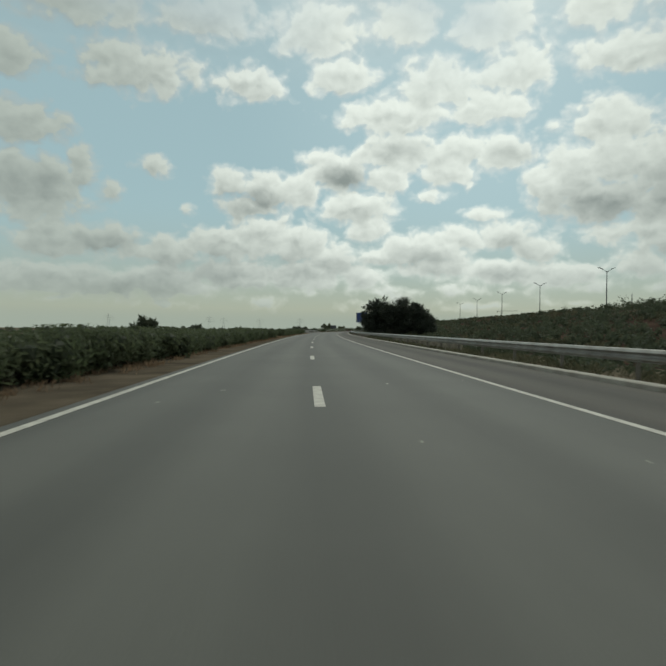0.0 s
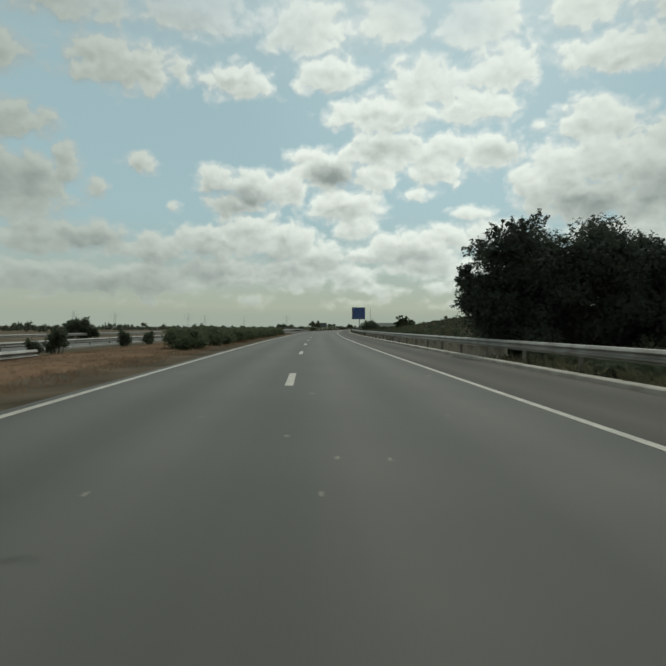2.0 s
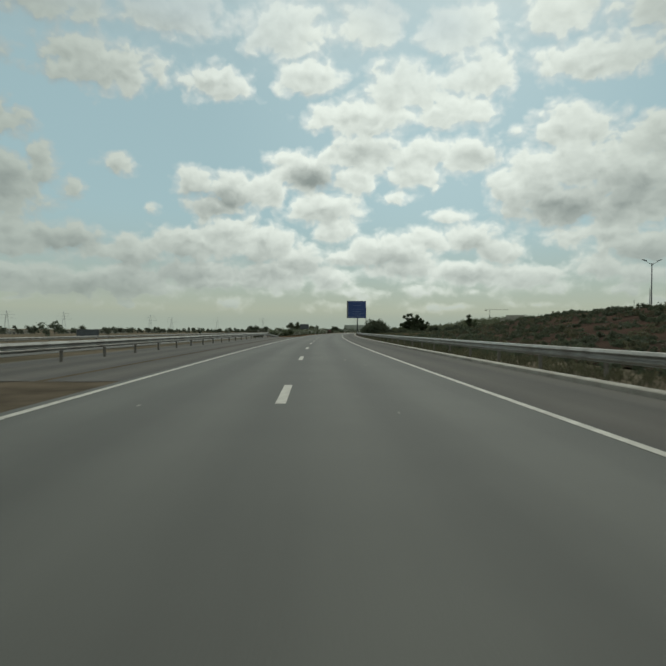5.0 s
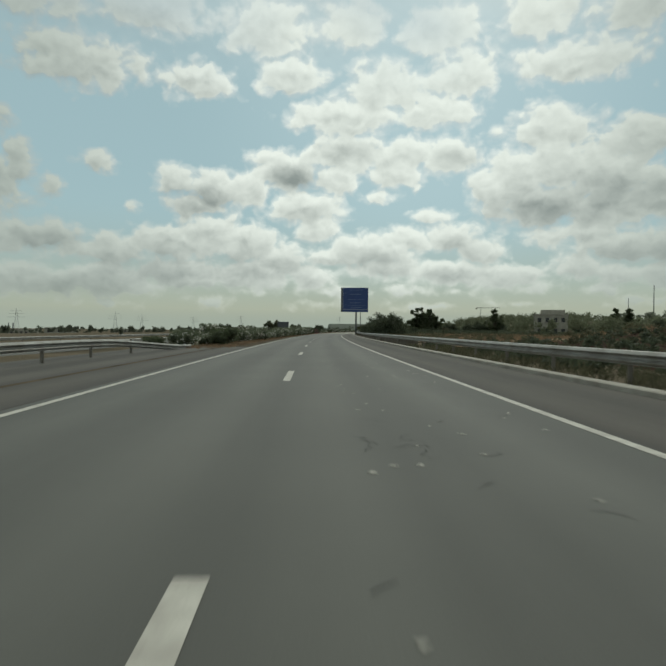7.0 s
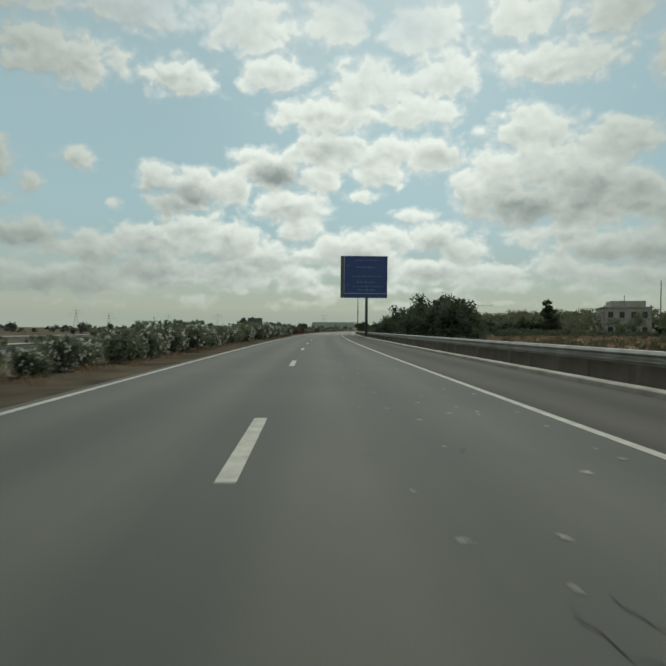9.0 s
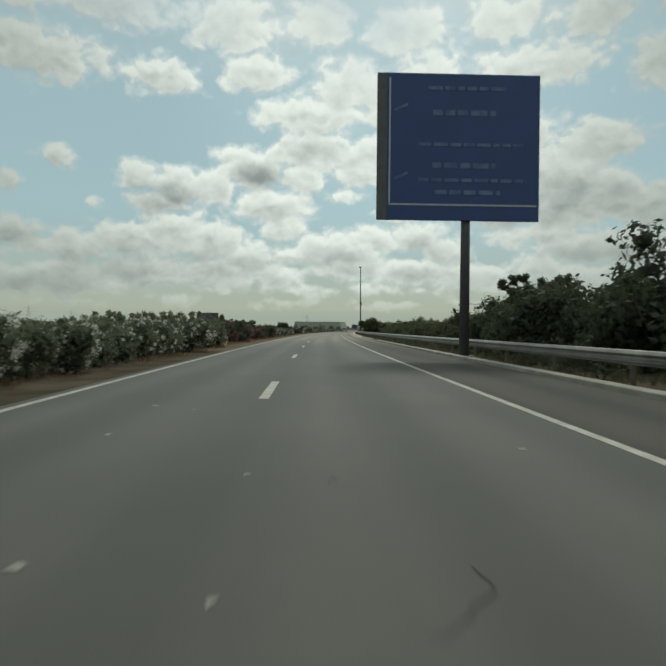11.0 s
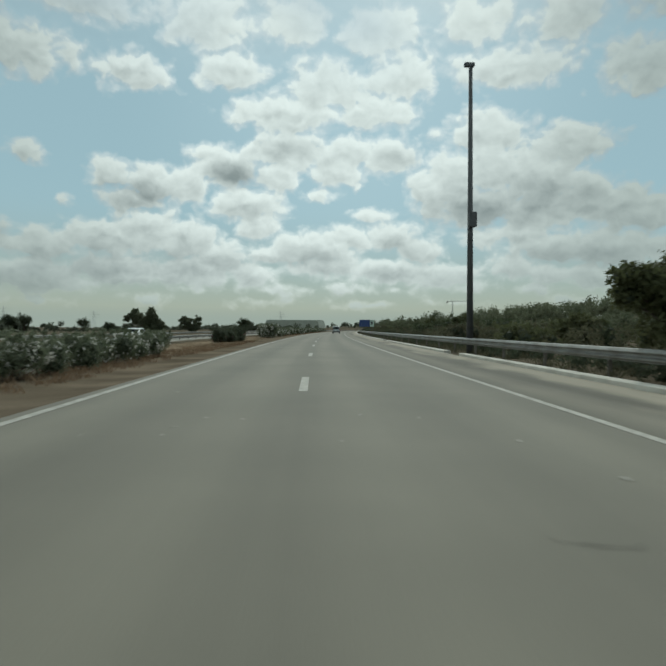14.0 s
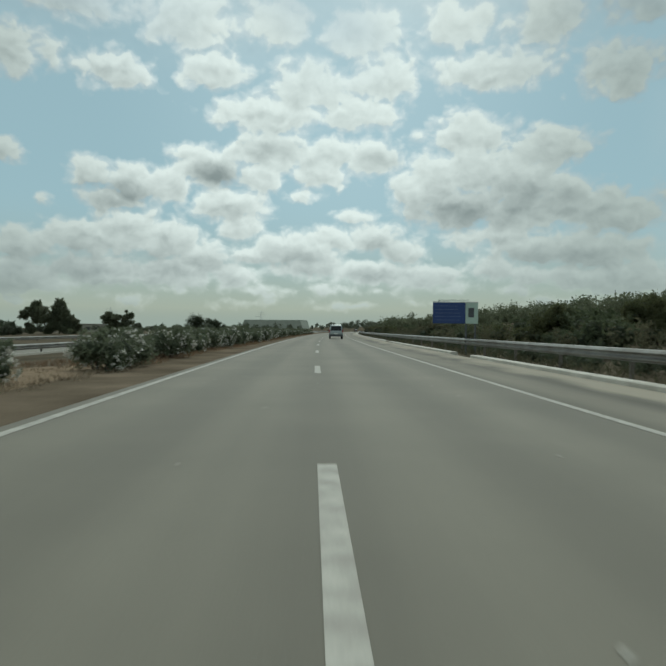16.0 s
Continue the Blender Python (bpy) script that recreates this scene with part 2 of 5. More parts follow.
# ---------------------------------------------------------------- materials
def material(name, colour, rough=0.8, metal=0.0, vary=0.25, scale=3.0, fine=40.0, bump=0.2, second=None, island=0.0, piece=0.0,
             coords="Object", spec=0.5, bump_dist=0.02):
    """A procedural material with variation at two scales; island varies it leaf by leaf, piece object by object."""
    m = bpy.data.materials.new(name)
    m.use_nodes = True
    t = m.node_tree
    b = t.nodes["Principled BSDF"]
    b.inputs["Roughness"].default_value, b.inputs["Metallic"].default_value = rough, metal
    b.inputs["Specular IOR Level"].default_value = spec
    co = t.nodes.new("ShaderNodeTexCoord")
    n1, n2 = t.nodes.new("ShaderNodeTexNoise"), t.nodes.new("ShaderNodeTexNoise")
    for n, s in ((n1, scale), (n2, fine)):
        n.inputs["Scale"].default_value, n.inputs["Detail"].default_value = s, 5
        t.links.new(co.outputs[coords], n.inputs["Vector"])
    ramp = t.nodes.new("ShaderNodeMix")
    ramp.data_type = "RGBA"
    sec = second or tuple(c * (1 - vary) for c in colour)
    ramp.inputs[6].default_value, ramp.inputs[7].default_value = (*colour, 1), (*sec, 1)
    mr = t.nodes.new("ShaderNodeMapRange")
    mr.inputs[1].default_value, mr.inputs[2].default_value = 0.35, 0.65
    t.links.new(n1.outputs["Fac"], mr.inputs[0])
    t.links.new(mr.outputs[0], ramp.inputs[0])
    last = ramp.outputs[2]
    hsv = t.nodes.new("ShaderNodeHueSaturation")
    t.links.new(last, hsv.inputs["Color"])
    val = t.nodes.new("ShaderNodeMapRange")
    val.inputs[3].default_value, val.inputs[4].default_value = 1 - vary * 0.7, 1 + vary * 0.7
    src = n2.outputs["Fac"]
    if island or piece:
        if island:
            g = t.nodes.new("ShaderNodeNewGeometry").outputs["Random Per Island"]
            amt = island
        else:
            g = t.nodes.new("ShaderNodeObjectInfo").outputs["Random"]
            amt = piece
        ad = t.nodes.new("ShaderNodeMath")
        ad.operation = "MULTIPLY_ADD"
        ad.inputs[1].default_value = amt
        t.links.new(g, ad.inputs[0])
        t.links.new(src, ad.inputs[2])
        sb = t.nodes.new("ShaderNodeMath")
        sb.operation = "SUBTRACT"
        sb.inputs[1].default_value = amt / 2
        t.links.new(ad.outputs[0], sb.inputs[0])
        src = sb.outputs[0]
        val.inputs[1].default_value, val.inputs[2].default_value = -0.2, 1.2
    t.links.new(src, val.inputs[0])
    t.links.new(val.outputs[0], hsv.inputs["Value"])
    t.links.new(hsv.outputs[0], b.inputs["Base Color"])
    if bump:
        bp = t.nodes.new("ShaderNodeBump")
        bp.inputs["Strength"].default_value, bp.inputs["Distance"].default_value = bump, bump_dist
        t.links.new(n2.outputs["Fac"], bp.inputs["Height"])
        t.links.new(bp.outputs[0], b.inputs["Normal"])
    return m


def road_material(name, colour, track, rough=0.78, fade=None, sand=None):
    """Worn asphalt: aggregate grain, blotches, and paler wheel tracks along the lanes (u is metres across, v along);
    fade (s0, s1, factor) wears it paler along the way; sand drifts in from the kerb."""
    m = material(name, colour, rough, 0, 0.16, 0.35, 60, 0.35, tuple(c * 0.86 for c in colour), coords="UV", bump_dist=0.006)
    t = m.node_tree
    b = t.nodes["Principled BSDF"]
    co = [n for n in t.nodes if n.bl_idname == "ShaderNodeTexCoord"][0]
    sx = t.nodes.new("ShaderNodeSeparateXYZ")
    t.links.new(co.outputs["UV"], sx.inputs[0])
    st = t.nodes.new("ShaderNodeTexNoise")
    mp = t.nodes.new("ShaderNodeMapping")
    mp.inputs["Scale"].default_value = (1.1, 0.03, 1)
    t.links.new(co.outputs["UV"], mp.inputs[0])
    t.links.new(mp.outputs[0], st.inputs["Vector"])
    st.inputs["Scale"].default_value, st.inputs["Detail"].default_value = 1.0, 4
    wv = t.nodes.new("ShaderNodeMath")
    wv.operation = "MULTIPLY_ADD"
    wv.inputs[1].default_value, wv.inputs[2].default_value = 3.59, -1.57
    t.links.new(sx.outputs[0], wv.inputs[0])
    sn = t.nodes.new("ShaderNodeMath")
    sn.operation = "SINE"
    t.links.new(wv.outputs[0], sn.inputs[0])
    sm = t.nodes.new("ShaderNodeMath")
    sm.operation = "MULTIPLY_ADD"
    sm.inputs[1].default_value = 0.22
    t.links.new(sn.outputs[0], sm.inputs[0])
    t.links.new(st.outputs["Fac"], sm.inputs[2])
    mr = t.nodes.new("ShaderNodeMapRange")
    mr.inputs[1].default_value, mr.inputs[2].default_value = 0.25, 0.8
    mr.inputs[3].default_value, mr.inputs[4].default_value = 1 - track, 1 + track
    t.links.new(sm.outputs[0], mr.inputs[0])
    hs = t.nodes.new("ShaderNodeHueSaturation")
    old = b.inputs["Base Color"].links[0].from_socket
    t.links.new(old, hs.inputs["Color"])
    t.links.new(mr.outputs[0], hs.inputs["Value"])
    t.links.new(hs.outputs[0], b.inputs["Base Color"])
    if fade:
        wob = t.nodes.new("ShaderNodeMath")
        wob.operation = "MULTIPLY_ADD"
        wob.inputs[1].default_value = 14.0
        t.links.new(st.outputs["Fac"], wob.inputs[0])
        t.links.new(sx.outputs[1], wob.inputs[2])
        fr = t.nodes.new("ShaderNodeMapRange")
        fr.interpolation_type = "SMOOTHSTEP"
        fr.inputs[1].default_value, fr.inputs[2].default_value = fade[0] + 7, fade[1] + 7
        mx = t.nodes.new("ShaderNodeMix")
        mx.data_type = "RGBA"
        mx.blend_type = "MULTIPLY"
        mx.inputs[7].default_value = (*fade[2], 1)
        t.links.new(wob.outputs[0], fr.inputs[0])
        t.links.new(fr.outputs[0], mx.inputs[0])
        t.links.new(hs.outputs[0], mx.inputs[6])
        t.links.new(mx.outputs[2], b.inputs["Base Color"])
    if sand:
        dn, dm = t.nodes.new("ShaderNodeTexNoise"), t.nodes.new("ShaderNodeMapping")
        dm.inputs["Scale"].default_value = (0.9, 0.22, 1)
        dn.inputs["Scale"].default_value, dn.inputs["Detail"].default_value = 1.0, 6
        t.links.new(co.outputs["UV"], dm.inputs[0])
        t.links.new(dm.outputs[0], dn.inputs["Vector"])
        dr = t.nodes.new("ShaderNodeMath")
        dr.operation = "MULTIPLY_ADD"
        dr.inputs[1].default_value = 4.0
        t.links.new(dn.outputs["Fac"], dr.inputs[0])
        t.links.new(sx.outputs[0], dr.inputs[2])
        ds = t.nodes.new("ShaderNodeMapRange")
        ds.interpolation_type = "SMOOTHSTEP"
        ds.inputs[1].default_value, ds.inputs[2].default_value, ds.inputs[4].default_value = 6.9, 8.2, 0.8
        t.links.new(dr.outputs[0], ds.inputs[0])
        mx = t.nodes.new("ShaderNodeMix")
        mx.data_type = "RGBA"
        mx.inputs[7].default_value = (*sand, 1)
        t.links.new(ds.outputs[0], mx.inputs[0])
        t.links.new(b.inputs["Base Color"].links[0].from_socket, mx.inputs[6])
        t.links.new(mx.outputs[2], b.inputs["Base Color"])
    return m


M_ROAD_OLD = road_material("asphalt_dark", (0.065, 0.064, 0.056), 0.2)
M_ROAD_MID = road_material("asphalt_grey", (0.072, 0.071, 0.062), 0.2, fade=(366, 408, (2.42, 2.24, 2.0)))
M_ROAD_NEW = road_material("asphalt_pale", (0.174, 0.159, 0.124), 0.13)
M_SHOULDER = road_material("asphalt_shoulder", (0.055, 0.048, 0.040), 0.3, 0.9, fade=(366, 408, (3.1, 3.2, 3.1)))
M_SHOULDER_PALE = road_material("asphalt_shoulder_pale", (0.172, 0.156, 0.124), 0.3, 0.9, sand=(0.34, 0.30, 0.235))
M_PAINT = material("road_paint", (0.43, 0.41, 0.36), 0.7, 0, 0.35, 5, 60, 0.3, (0.30, 0.28, 0.245), coords="UV", bump_dist=0.004)
M_EARTH = material("dry_earth", (0.145, 0.12, 0.09), 0.95, 0, 0.4, 0.12, 5, 0.9, (0.085, 0.074, 0.054), bump_dist=0.12, spec=0.0)
M_VERGE = material("verge_gravel", (0.115, 0.094, 0.07), 0.95, 0, 0.4, 0.6, 30, 0.8, (0.062, 0.052, 0.04), coords="UV", spec=0.0)
M_VERGE_PALE = material("verge_sand", (0.185, 0.148, 0.11), 0.95, 0, 0.4, 0.5, 24, 0.8, (0.105, 0.085, 0.062), coords="UV", spec=0.0)
M_TURF = material("scorched_turf", (0.17, 0.112, 0.075), 0.95, 0, 0.35, 0.15, 6, 0.8, (0.115, 0.08, 0.056), bump_dist=0.06, spec=0.0)
M_BANK = material("embankment_soil", (0.070, 0.046, 0.036), 0.95, 0, 0.4, 0.25, 4, 0.9, (0.042, 0.031, 0.025), bump_dist=0.12, spec=0.0)
M_STUBBLE = material("stubble", (0.27, 0.205, 0.145), 0.95, 0, 0.3, 0.08, 4, 0.8, (0.19, 0.145, 0.10), bump_dist=0.08, spec=0.0)
M_CONCRETE = material("concrete", (0.33, 0.31, 0.27), 0.9, 0, 0.3, 1.2, 30, 0.4, (0.22, 0.20, 0.17))
M_CONCRETE_PALE = material("concrete_pale", (0.60, 0.57, 0.51), 0.9, 0, 0.25, 1.2, 30, 0.4, (0.44, 0.41, 0.36))
M_STEEL = material("galvanised_steel", (0.28, 0.275, 0.255), 0.48, 0.5, 0.25, 1.5, 25, 0.1, (0.18, 0.17, 0.15))
M_POST = material("dull_steel", (0.17, 0.155, 0.13), 0.6, 0.3, 0.25, 3, 30, 0.1, (0.11, 0.095, 0.08))
M_DARK_STEEL = material("weathered_steel", (0.10, 0.105, 0.11), 0.6, 0.4, 0.2, 3, 30, 0.1)
M_LEAF = material("leaf_green", (0.104, 0.119, 0.068), 0.65, 0, 0.35, 0.5, 3, 0, (0.072, 0.09, 0.048), island=0.6, spec=0.15)
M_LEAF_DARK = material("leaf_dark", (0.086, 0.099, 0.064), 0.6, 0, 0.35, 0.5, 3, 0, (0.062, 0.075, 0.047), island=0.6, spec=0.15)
M_LEAF_DEEP = material("leaf_deep", (0.074, 0.084, 0.066), 0.6, 0, 0.35, 0.5, 3, 0, (0.05, 0.058, 0.047), island=0.6, spec=0.1)
M_LEAF_DRY = material("leaf_dry", (0.12, 0.112, 0.07), 0.7, 0, 0.4, 0.5, 3, 0, (0.08, 0.08, 0.048), island=0.6, spec=0.15)
M_GRASS_DRY = material("grass_dry", (0.26, 0.18, 0.115), 0.9, 0, 0.4, 0.3, 3, 0, (0.18, 0.125, 0.082), island=0.8, spec=0.15)
M_GRASS_PALE = material("grass_pale", (0.36, 0.29, 0.20), 0.9, 0, 0.4, 0.3, 3, 0, (0.26, 0.20, 0.14), island=0.8, spec=0.15)
M_BARK = material("bark", (0.075, 0.058, 0.042), 0.9, 0, 0.3, 5, 30, 0.6)
M_FLOWER_W = material("petal_white", (0.66, 0.64, 0.58), 0.7, 0, 0.15, 2, 9, 0, island=0.4)
M_FLOWER_P = material("petal_pink", (0.36, 0.11, 0.18), 0.7, 0, 0.25, 2, 9, 0, (0.26, 0.075, 0.13), island=0.6)
M_SIGN_BLUE = material("sign_blue", (0.018, 0.045, 0.165), 0.5, 0, 0.12, 0.8, 10, 0.02)
M_WHITE = material("white_paint", (0.66, 0.66, 0.63), 0.6, 0, 0.12, 2, 20, 0.05)
M_LEAF_OLIVE = material("leaf_olive", (0.118, 0.124, 0.06), 0.65, 0, 0.35, 0.5, 3, 0, (0.085, 0.094, 0.045), island=0.6, spec=0.15)
M_LEAF_HILL = material("leaf_hill", (0.165, 0.175, 0.112), 0.7, 0, 0.35, 0.2, 2, 0, (0.115, 0.13, 0.08), island=0.6, spec=0.15)
M_LEAF_OLEANDER = material("leaf_oleander", (0.175, 0.195, 0.125), 0.55, 0, 0.35, 0.8, 3, 0, (0.11, 0.13, 0.08), island=0.7, spec=0.3)
# distance haze is put into this paler, greyer leaf colour
M_LEAF_FAR = material("leaf_hazed", (0.15, 0.16, 0.12), 0.9, 0, 0.3, 0.05, 1, 0, (0.11, 0.125, 0.09), island=0.6, spec=0.15)
M_LETTER = material("sign_letter", (0.12, 0.16, 0.27), 0.6, 0, 0.3, 2, 20, 0, (0.05, 0.085, 0.20))
M_BOARD = material("billboard_back", (0.085, 0.092, 0.10), 0.7, 0.2, 0.25, 1.5, 20, 0.1)
M_PALE_GREEN = material("pale_green_panel", (0.42, 0.52, 0.45), 0.6, 0, 0.1, 2, 20, 0.02)
M_PLASTER = material("raw_plaster", (0.30, 0.285, 0.24), 0.9, 0, 0.25, 0.6, 8, 0.2, (0.22, 0.205, 0.17))
M_DARK_SHEET = material("dark_sheet", (0.02, 0.022, 0.024), 0.5, 0, 0.2, 2, 10, 0)
# the far mound's colour, paled to carry the haze before it
M_MOUND_HAZED = material("mound_hazed", (0.33, 0.35, 0.30), 0.9, 0, 0.15, 0.2, 2, 0)


def let_light_through(m, share):
    """Thin leaves and petals pass on some of the light that falls on their far side."""
    t = m.node_tree
    b, out = t.nodes["Principled BSDF"], t.nodes["Material Output"]
    tr, mx = t.nodes.new("ShaderNodeBsdfTranslucent"), t.nodes.new("ShaderNodeMixShader")
    t.links.new(b.inputs["Base Color"].links[0].from_socket, tr.inputs["Color"])
    mx.inputs[0].default_value = share
    t.links.new(b.outputs[0], mx.inputs[1])
    t.links.new(tr.outputs[0], mx.inputs[2])
    t.links.new(mx.outputs[0], out.inputs["Surface"])


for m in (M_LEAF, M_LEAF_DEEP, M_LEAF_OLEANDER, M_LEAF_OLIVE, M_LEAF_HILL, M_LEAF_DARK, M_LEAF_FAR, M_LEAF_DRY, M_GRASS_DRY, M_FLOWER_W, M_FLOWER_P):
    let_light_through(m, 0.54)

# ---------------------------------------------------------------- building helpers
def mesh_from(name, verts, faces, mat=None, uvs=None, flat=True):
    me = bpy.data.meshes.new(name)
    me.from_pydata(verts, [], faces)
    if uvs is not None:
        layer = me.uv_layers.new(name="UVMap")
        idx = np.empty(len(me.loops), dtype=np.int32)
        me.loops.foreach_get("vertex_index", idx)
        layer.data.foreach_set("uv", np.asarray(uvs, dtype=np.float32)[idx].ravel())
    if not flat:
        me.polygons.foreach_set("use_smooth", [True] * len(me.polygons))
    if mat:
        me.materials.append(mat)
    me.update()
    return me


def part(name, bm, mat, parent, label=""):
    """One mesh object out of a bmesh or mesh, under a thing or a part."""
    if isinstance(bm, bmesh.types.BMesh):
        me = bpy.data.meshes.new(name)
        bm.to_mesh(me)
        bm.free()
        if mat:
            me.materials.append(mat)
    else:
        me = bm
    ob = new(name, me)
    ob.parent = parent
    return tagged(ob, label)


def thing(name, label, category, group="", m=None):
    ob = new(name)
    ob.empty_display_size = 0.2
    if m is not None:
        ob.matrix_basis = m
    return tagged(ob, label, category, group)


def add_box(bm, x0, x1, y0, y1, z0, z1, bevel=0.0, m=None):
    vs = bmesh.ops.create_cube(bm, size=1)["verts"]
    for v in vs:
        v.co = Vector((x0 + (v.co.x + 0.5) * (x1 - x0), y0 + (v.co.y + 0.5) * (y1 - y0), z0 + (v.co.z + 0.5) * (z1 - z0)))
    if bevel:
        es = list({e for v in vs for e in v.link_edges})
        vs = list({v for f in bmesh.ops.bevel(bm, geom=es, offset=bevel, segments=2, affect="EDGES")["faces"] for v in f.verts} |
                  {v for v in vs if v.is_valid})
    if m is not None:
        bmesh.ops.transform(bm, matrix=m, verts=[v for v in vs if v.is_valid])
    return bm


def box(x0, x1, y0, y1, z0, z1, bevel=0.0):
    return add_box(bmesh.new(), x0, x1, y0, y1, z0, z1, bevel)


def add_tube(bm, a, b, r0, r1, n=10):
    a, b = Vector(a), Vector(b)
    q = (b - a).to_track_quat("Z", "Y").to_matrix()
    rings = []
    for p, r in ((a, r0), (b, r1)):
        rings.append([bm.verts.new(p + q @ Vector((r * math.cos(2 * math.pi * i / n), r * math.sin(2 * math.pi * i / n), 0))) for i in range(n)])
    for i in range(n):
        f = bm.faces.new((rings[0][i], rings[0][(i + 1) % n], rings[1][(i + 1) % n], rings[1][i]))
        f.smooth = True
    bm.faces.new(rings[0][::-1])
    bm.faces.new(rings[1])
    return bm


def tube(a, b, r0, r1=None, n=10):
    return add_tube(bmesh.new(), a, b, r0, r0 if r1 is None else r1, n)


def ribbon(name, s0, s1, profile, mat, step=4.0, smooth_shade=False, closed=False):
    """Sweeps a profile of (d, z) along the road; u is metres across, v metres along."""
    ss = np.append(np.arange(s0, s1, step), s1)
    pd, pz = np.array([q[0] for q in profile]), np.array([q[1] for q in profile])
    n = len(pd)
    run = np.concatenate([[0], np.cumsum(np.hypot(np.diff(pd), np.diff(pz)))]) + pd[0]
    S, Dd = np.meshgrid(ss, pd, indexing="ij")
    X, Y = at_np(S, Dd)
    Z = np.broadcast_to(pz, S.shape)
    V = np.stack([X, Y, Z], -1).reshape(-1, 3).tolist()
    uv = np.stack([np.broadcast_to(run, S.shape), S], -1).reshape(-1, 2)
    F = []
    for i in range(len(ss) - 1):
        for j in range(n if closed else n - 1):
            k = (j + 1) % n
            F.append((i * n + j, i * n + k, (i + 1) * n + k, (i + 1) * n + j))
    if closed:
        F.append(tuple(range(n))[::-1])
        F.append(tuple((len(ss) - 1) * n + j for j in range(n)))
    return mesh_from(name, V, F, mat, uv, not smooth_shade)


# ---------------------------------------------------------------- ground and road
def spread(a, b, near, far):
    """Grid lines that lie close between a and b and wide apart outside."""
    core = list(np.arange(a, b + 0.1, near))
    out, x, st = [], 0.0, near
    while x < far:
        st *= 1.35
        x += st
        out.append(x)
    return np.array([a - v for v in out[::-1]] + core + [b + v for v in out])


def build_ground():
    xs, ys = spread(-60, 220, 4.0, 4200), spread(-60, 760, 6.0, 4000)
    X, Y = np.meshgrid(xs, ys)
    flat = np.stack([X.ravel(), Y.ravel()], -1)
    S, Dd = np.empty(len(flat)), np.empty(len(flat))
    sk = slice(0, None, 4)
    for i in range(0, len(flat), 2000):
        q = flat[i:i + 2000]
        k = np.argmin((q[:, :1] - _X[sk]) ** 2 + (q[:, 1:] - _Y[sk]) ** 2, 1)
        ex, ey, a = q[:, 0] - _X[sk][k], q[:, 1] - _Y[sk][k], _TH[sk][k]
        S[i:i + 2000] = _S[sk][k] + ex * np.sin(a) + ey * np.cos(a)
        Dd[i:i + 2000] = ex * np.cos(a) - ey * np.sin(a)
    Z = rise(S, Dd) - 0.06 * smooth(9.5, 8.5, np.abs(Dd - 1.5))
    lump = np.array([noise.noise((x * 0.07, y * 0.07, 0)) for x, y in flat])
    Z += lump * 0.12 * smooth(9, 14, np.abs(Dd))
    nx = len(xs)
    F = [(j * nx + i, j * nx + i + 1, (j + 1) * nx + i + 1, (j + 1) * nx + i) for j in range(len(ys) - 1) for i in range(nx - 1)]
    ob = new("ground", mesh_from("ground", np.column_stack([flat, Z]).tolist(), F, M_EARTH, flat=False))
    return tagged(ob, "dry brown earth with sparse scorched grass beside the motorway", "ground", kind="structure")


ground = build_ground()
LEFT, RIGHT, KERB, RAIL = -3.3, 3.7, 6.45, 7.3
for i, (s0, s1, mat, lab) in enumerate((
        (-60, 212, M_ROAD_OLD, "dark grey worn asphalt carriageway of a motorway"),
        (212, 415, M_ROAD_MID, "grey worn asphalt carriageway with cracked patches"),
        (415, 1500, M_ROAD_NEW, "pale beige-grey newer asphalt carriageway"))):
    ob = new("road_%d" % (i + 1), ribbon("road", s0, s1, [(LEFT - 0.30, -0.06), (LEFT - 0.25, 0.0), (RIGHT + 0.10, 0.0)], mat))
    tagged(ob, lab, "road", kind="structure")
for s0, s1, mat, lab in ((-60, 415, M_SHOULDER, "dusty brown-grey asphalt hard shoulder along the kerb"),
                         (415, 1500, M_SHOULDER_PALE, "pale dusty asphalt hard shoulder along the broken kerb")):
    tagged(new("pavement", ribbon("pavement", s0, s1, [(RIGHT + 0.10, 0.0), (KERB, -0.015)], mat)), lab, "hard shoulder", kind="structure")
for s0, s1, d in ((-60, 1500, LEFT), (-60, 1500, RIGHT)):
    w = 0.065
    tagged(new("edge_line", ribbon("edge_line", s0, s1, [(d - w, 0.004), (d + w, 0.004)], M_PAINT)),
           "solid white painted edge line on the asphalt", "road marking", "edge lines", "structure")
for k in range(-4, 70):
    s0 = 8.31 + 13 * k
    d0 = -0.04 * float(smooth(225, 250, s0) * smooth(400, 375, s0))
    ob = new("lane_dash", ribbon("lane_dash", s0, s0 + 3.0, [(d0 - 0.08, 0.004), (d0 + 0.08, 0.004)], M_PAINT, 1.5))
    tagged(ob, "worn white painted lane dash on the asphalt", "road marking", "lane dashes", "structure")
KERB_SHAPE = [(KERB, -0.05), (KERB, 0.075), (KERB + 0.02, 0.095), (KERB + 0.32, 0.095), (KERB + 0.34, 0.07), (KERB + 0.35, -0.08)]
for s0, s1 in ((-60, 396.3), (398.9, 422.1), (424.4, 452.3), (455.4, 481.8), (484.3, 512), (515.6, 542), (545, 900)):
    tagged(new("kerb", ribbon("kerb", s0, s1, KERB_SHAPE, M_CONCRETE if s0 < 420 else M_CONCRETE_PALE, closed=True)),
           "weathered pale concrete kerb along the hard shoulder", "kerb", "kerb runs", "structure")


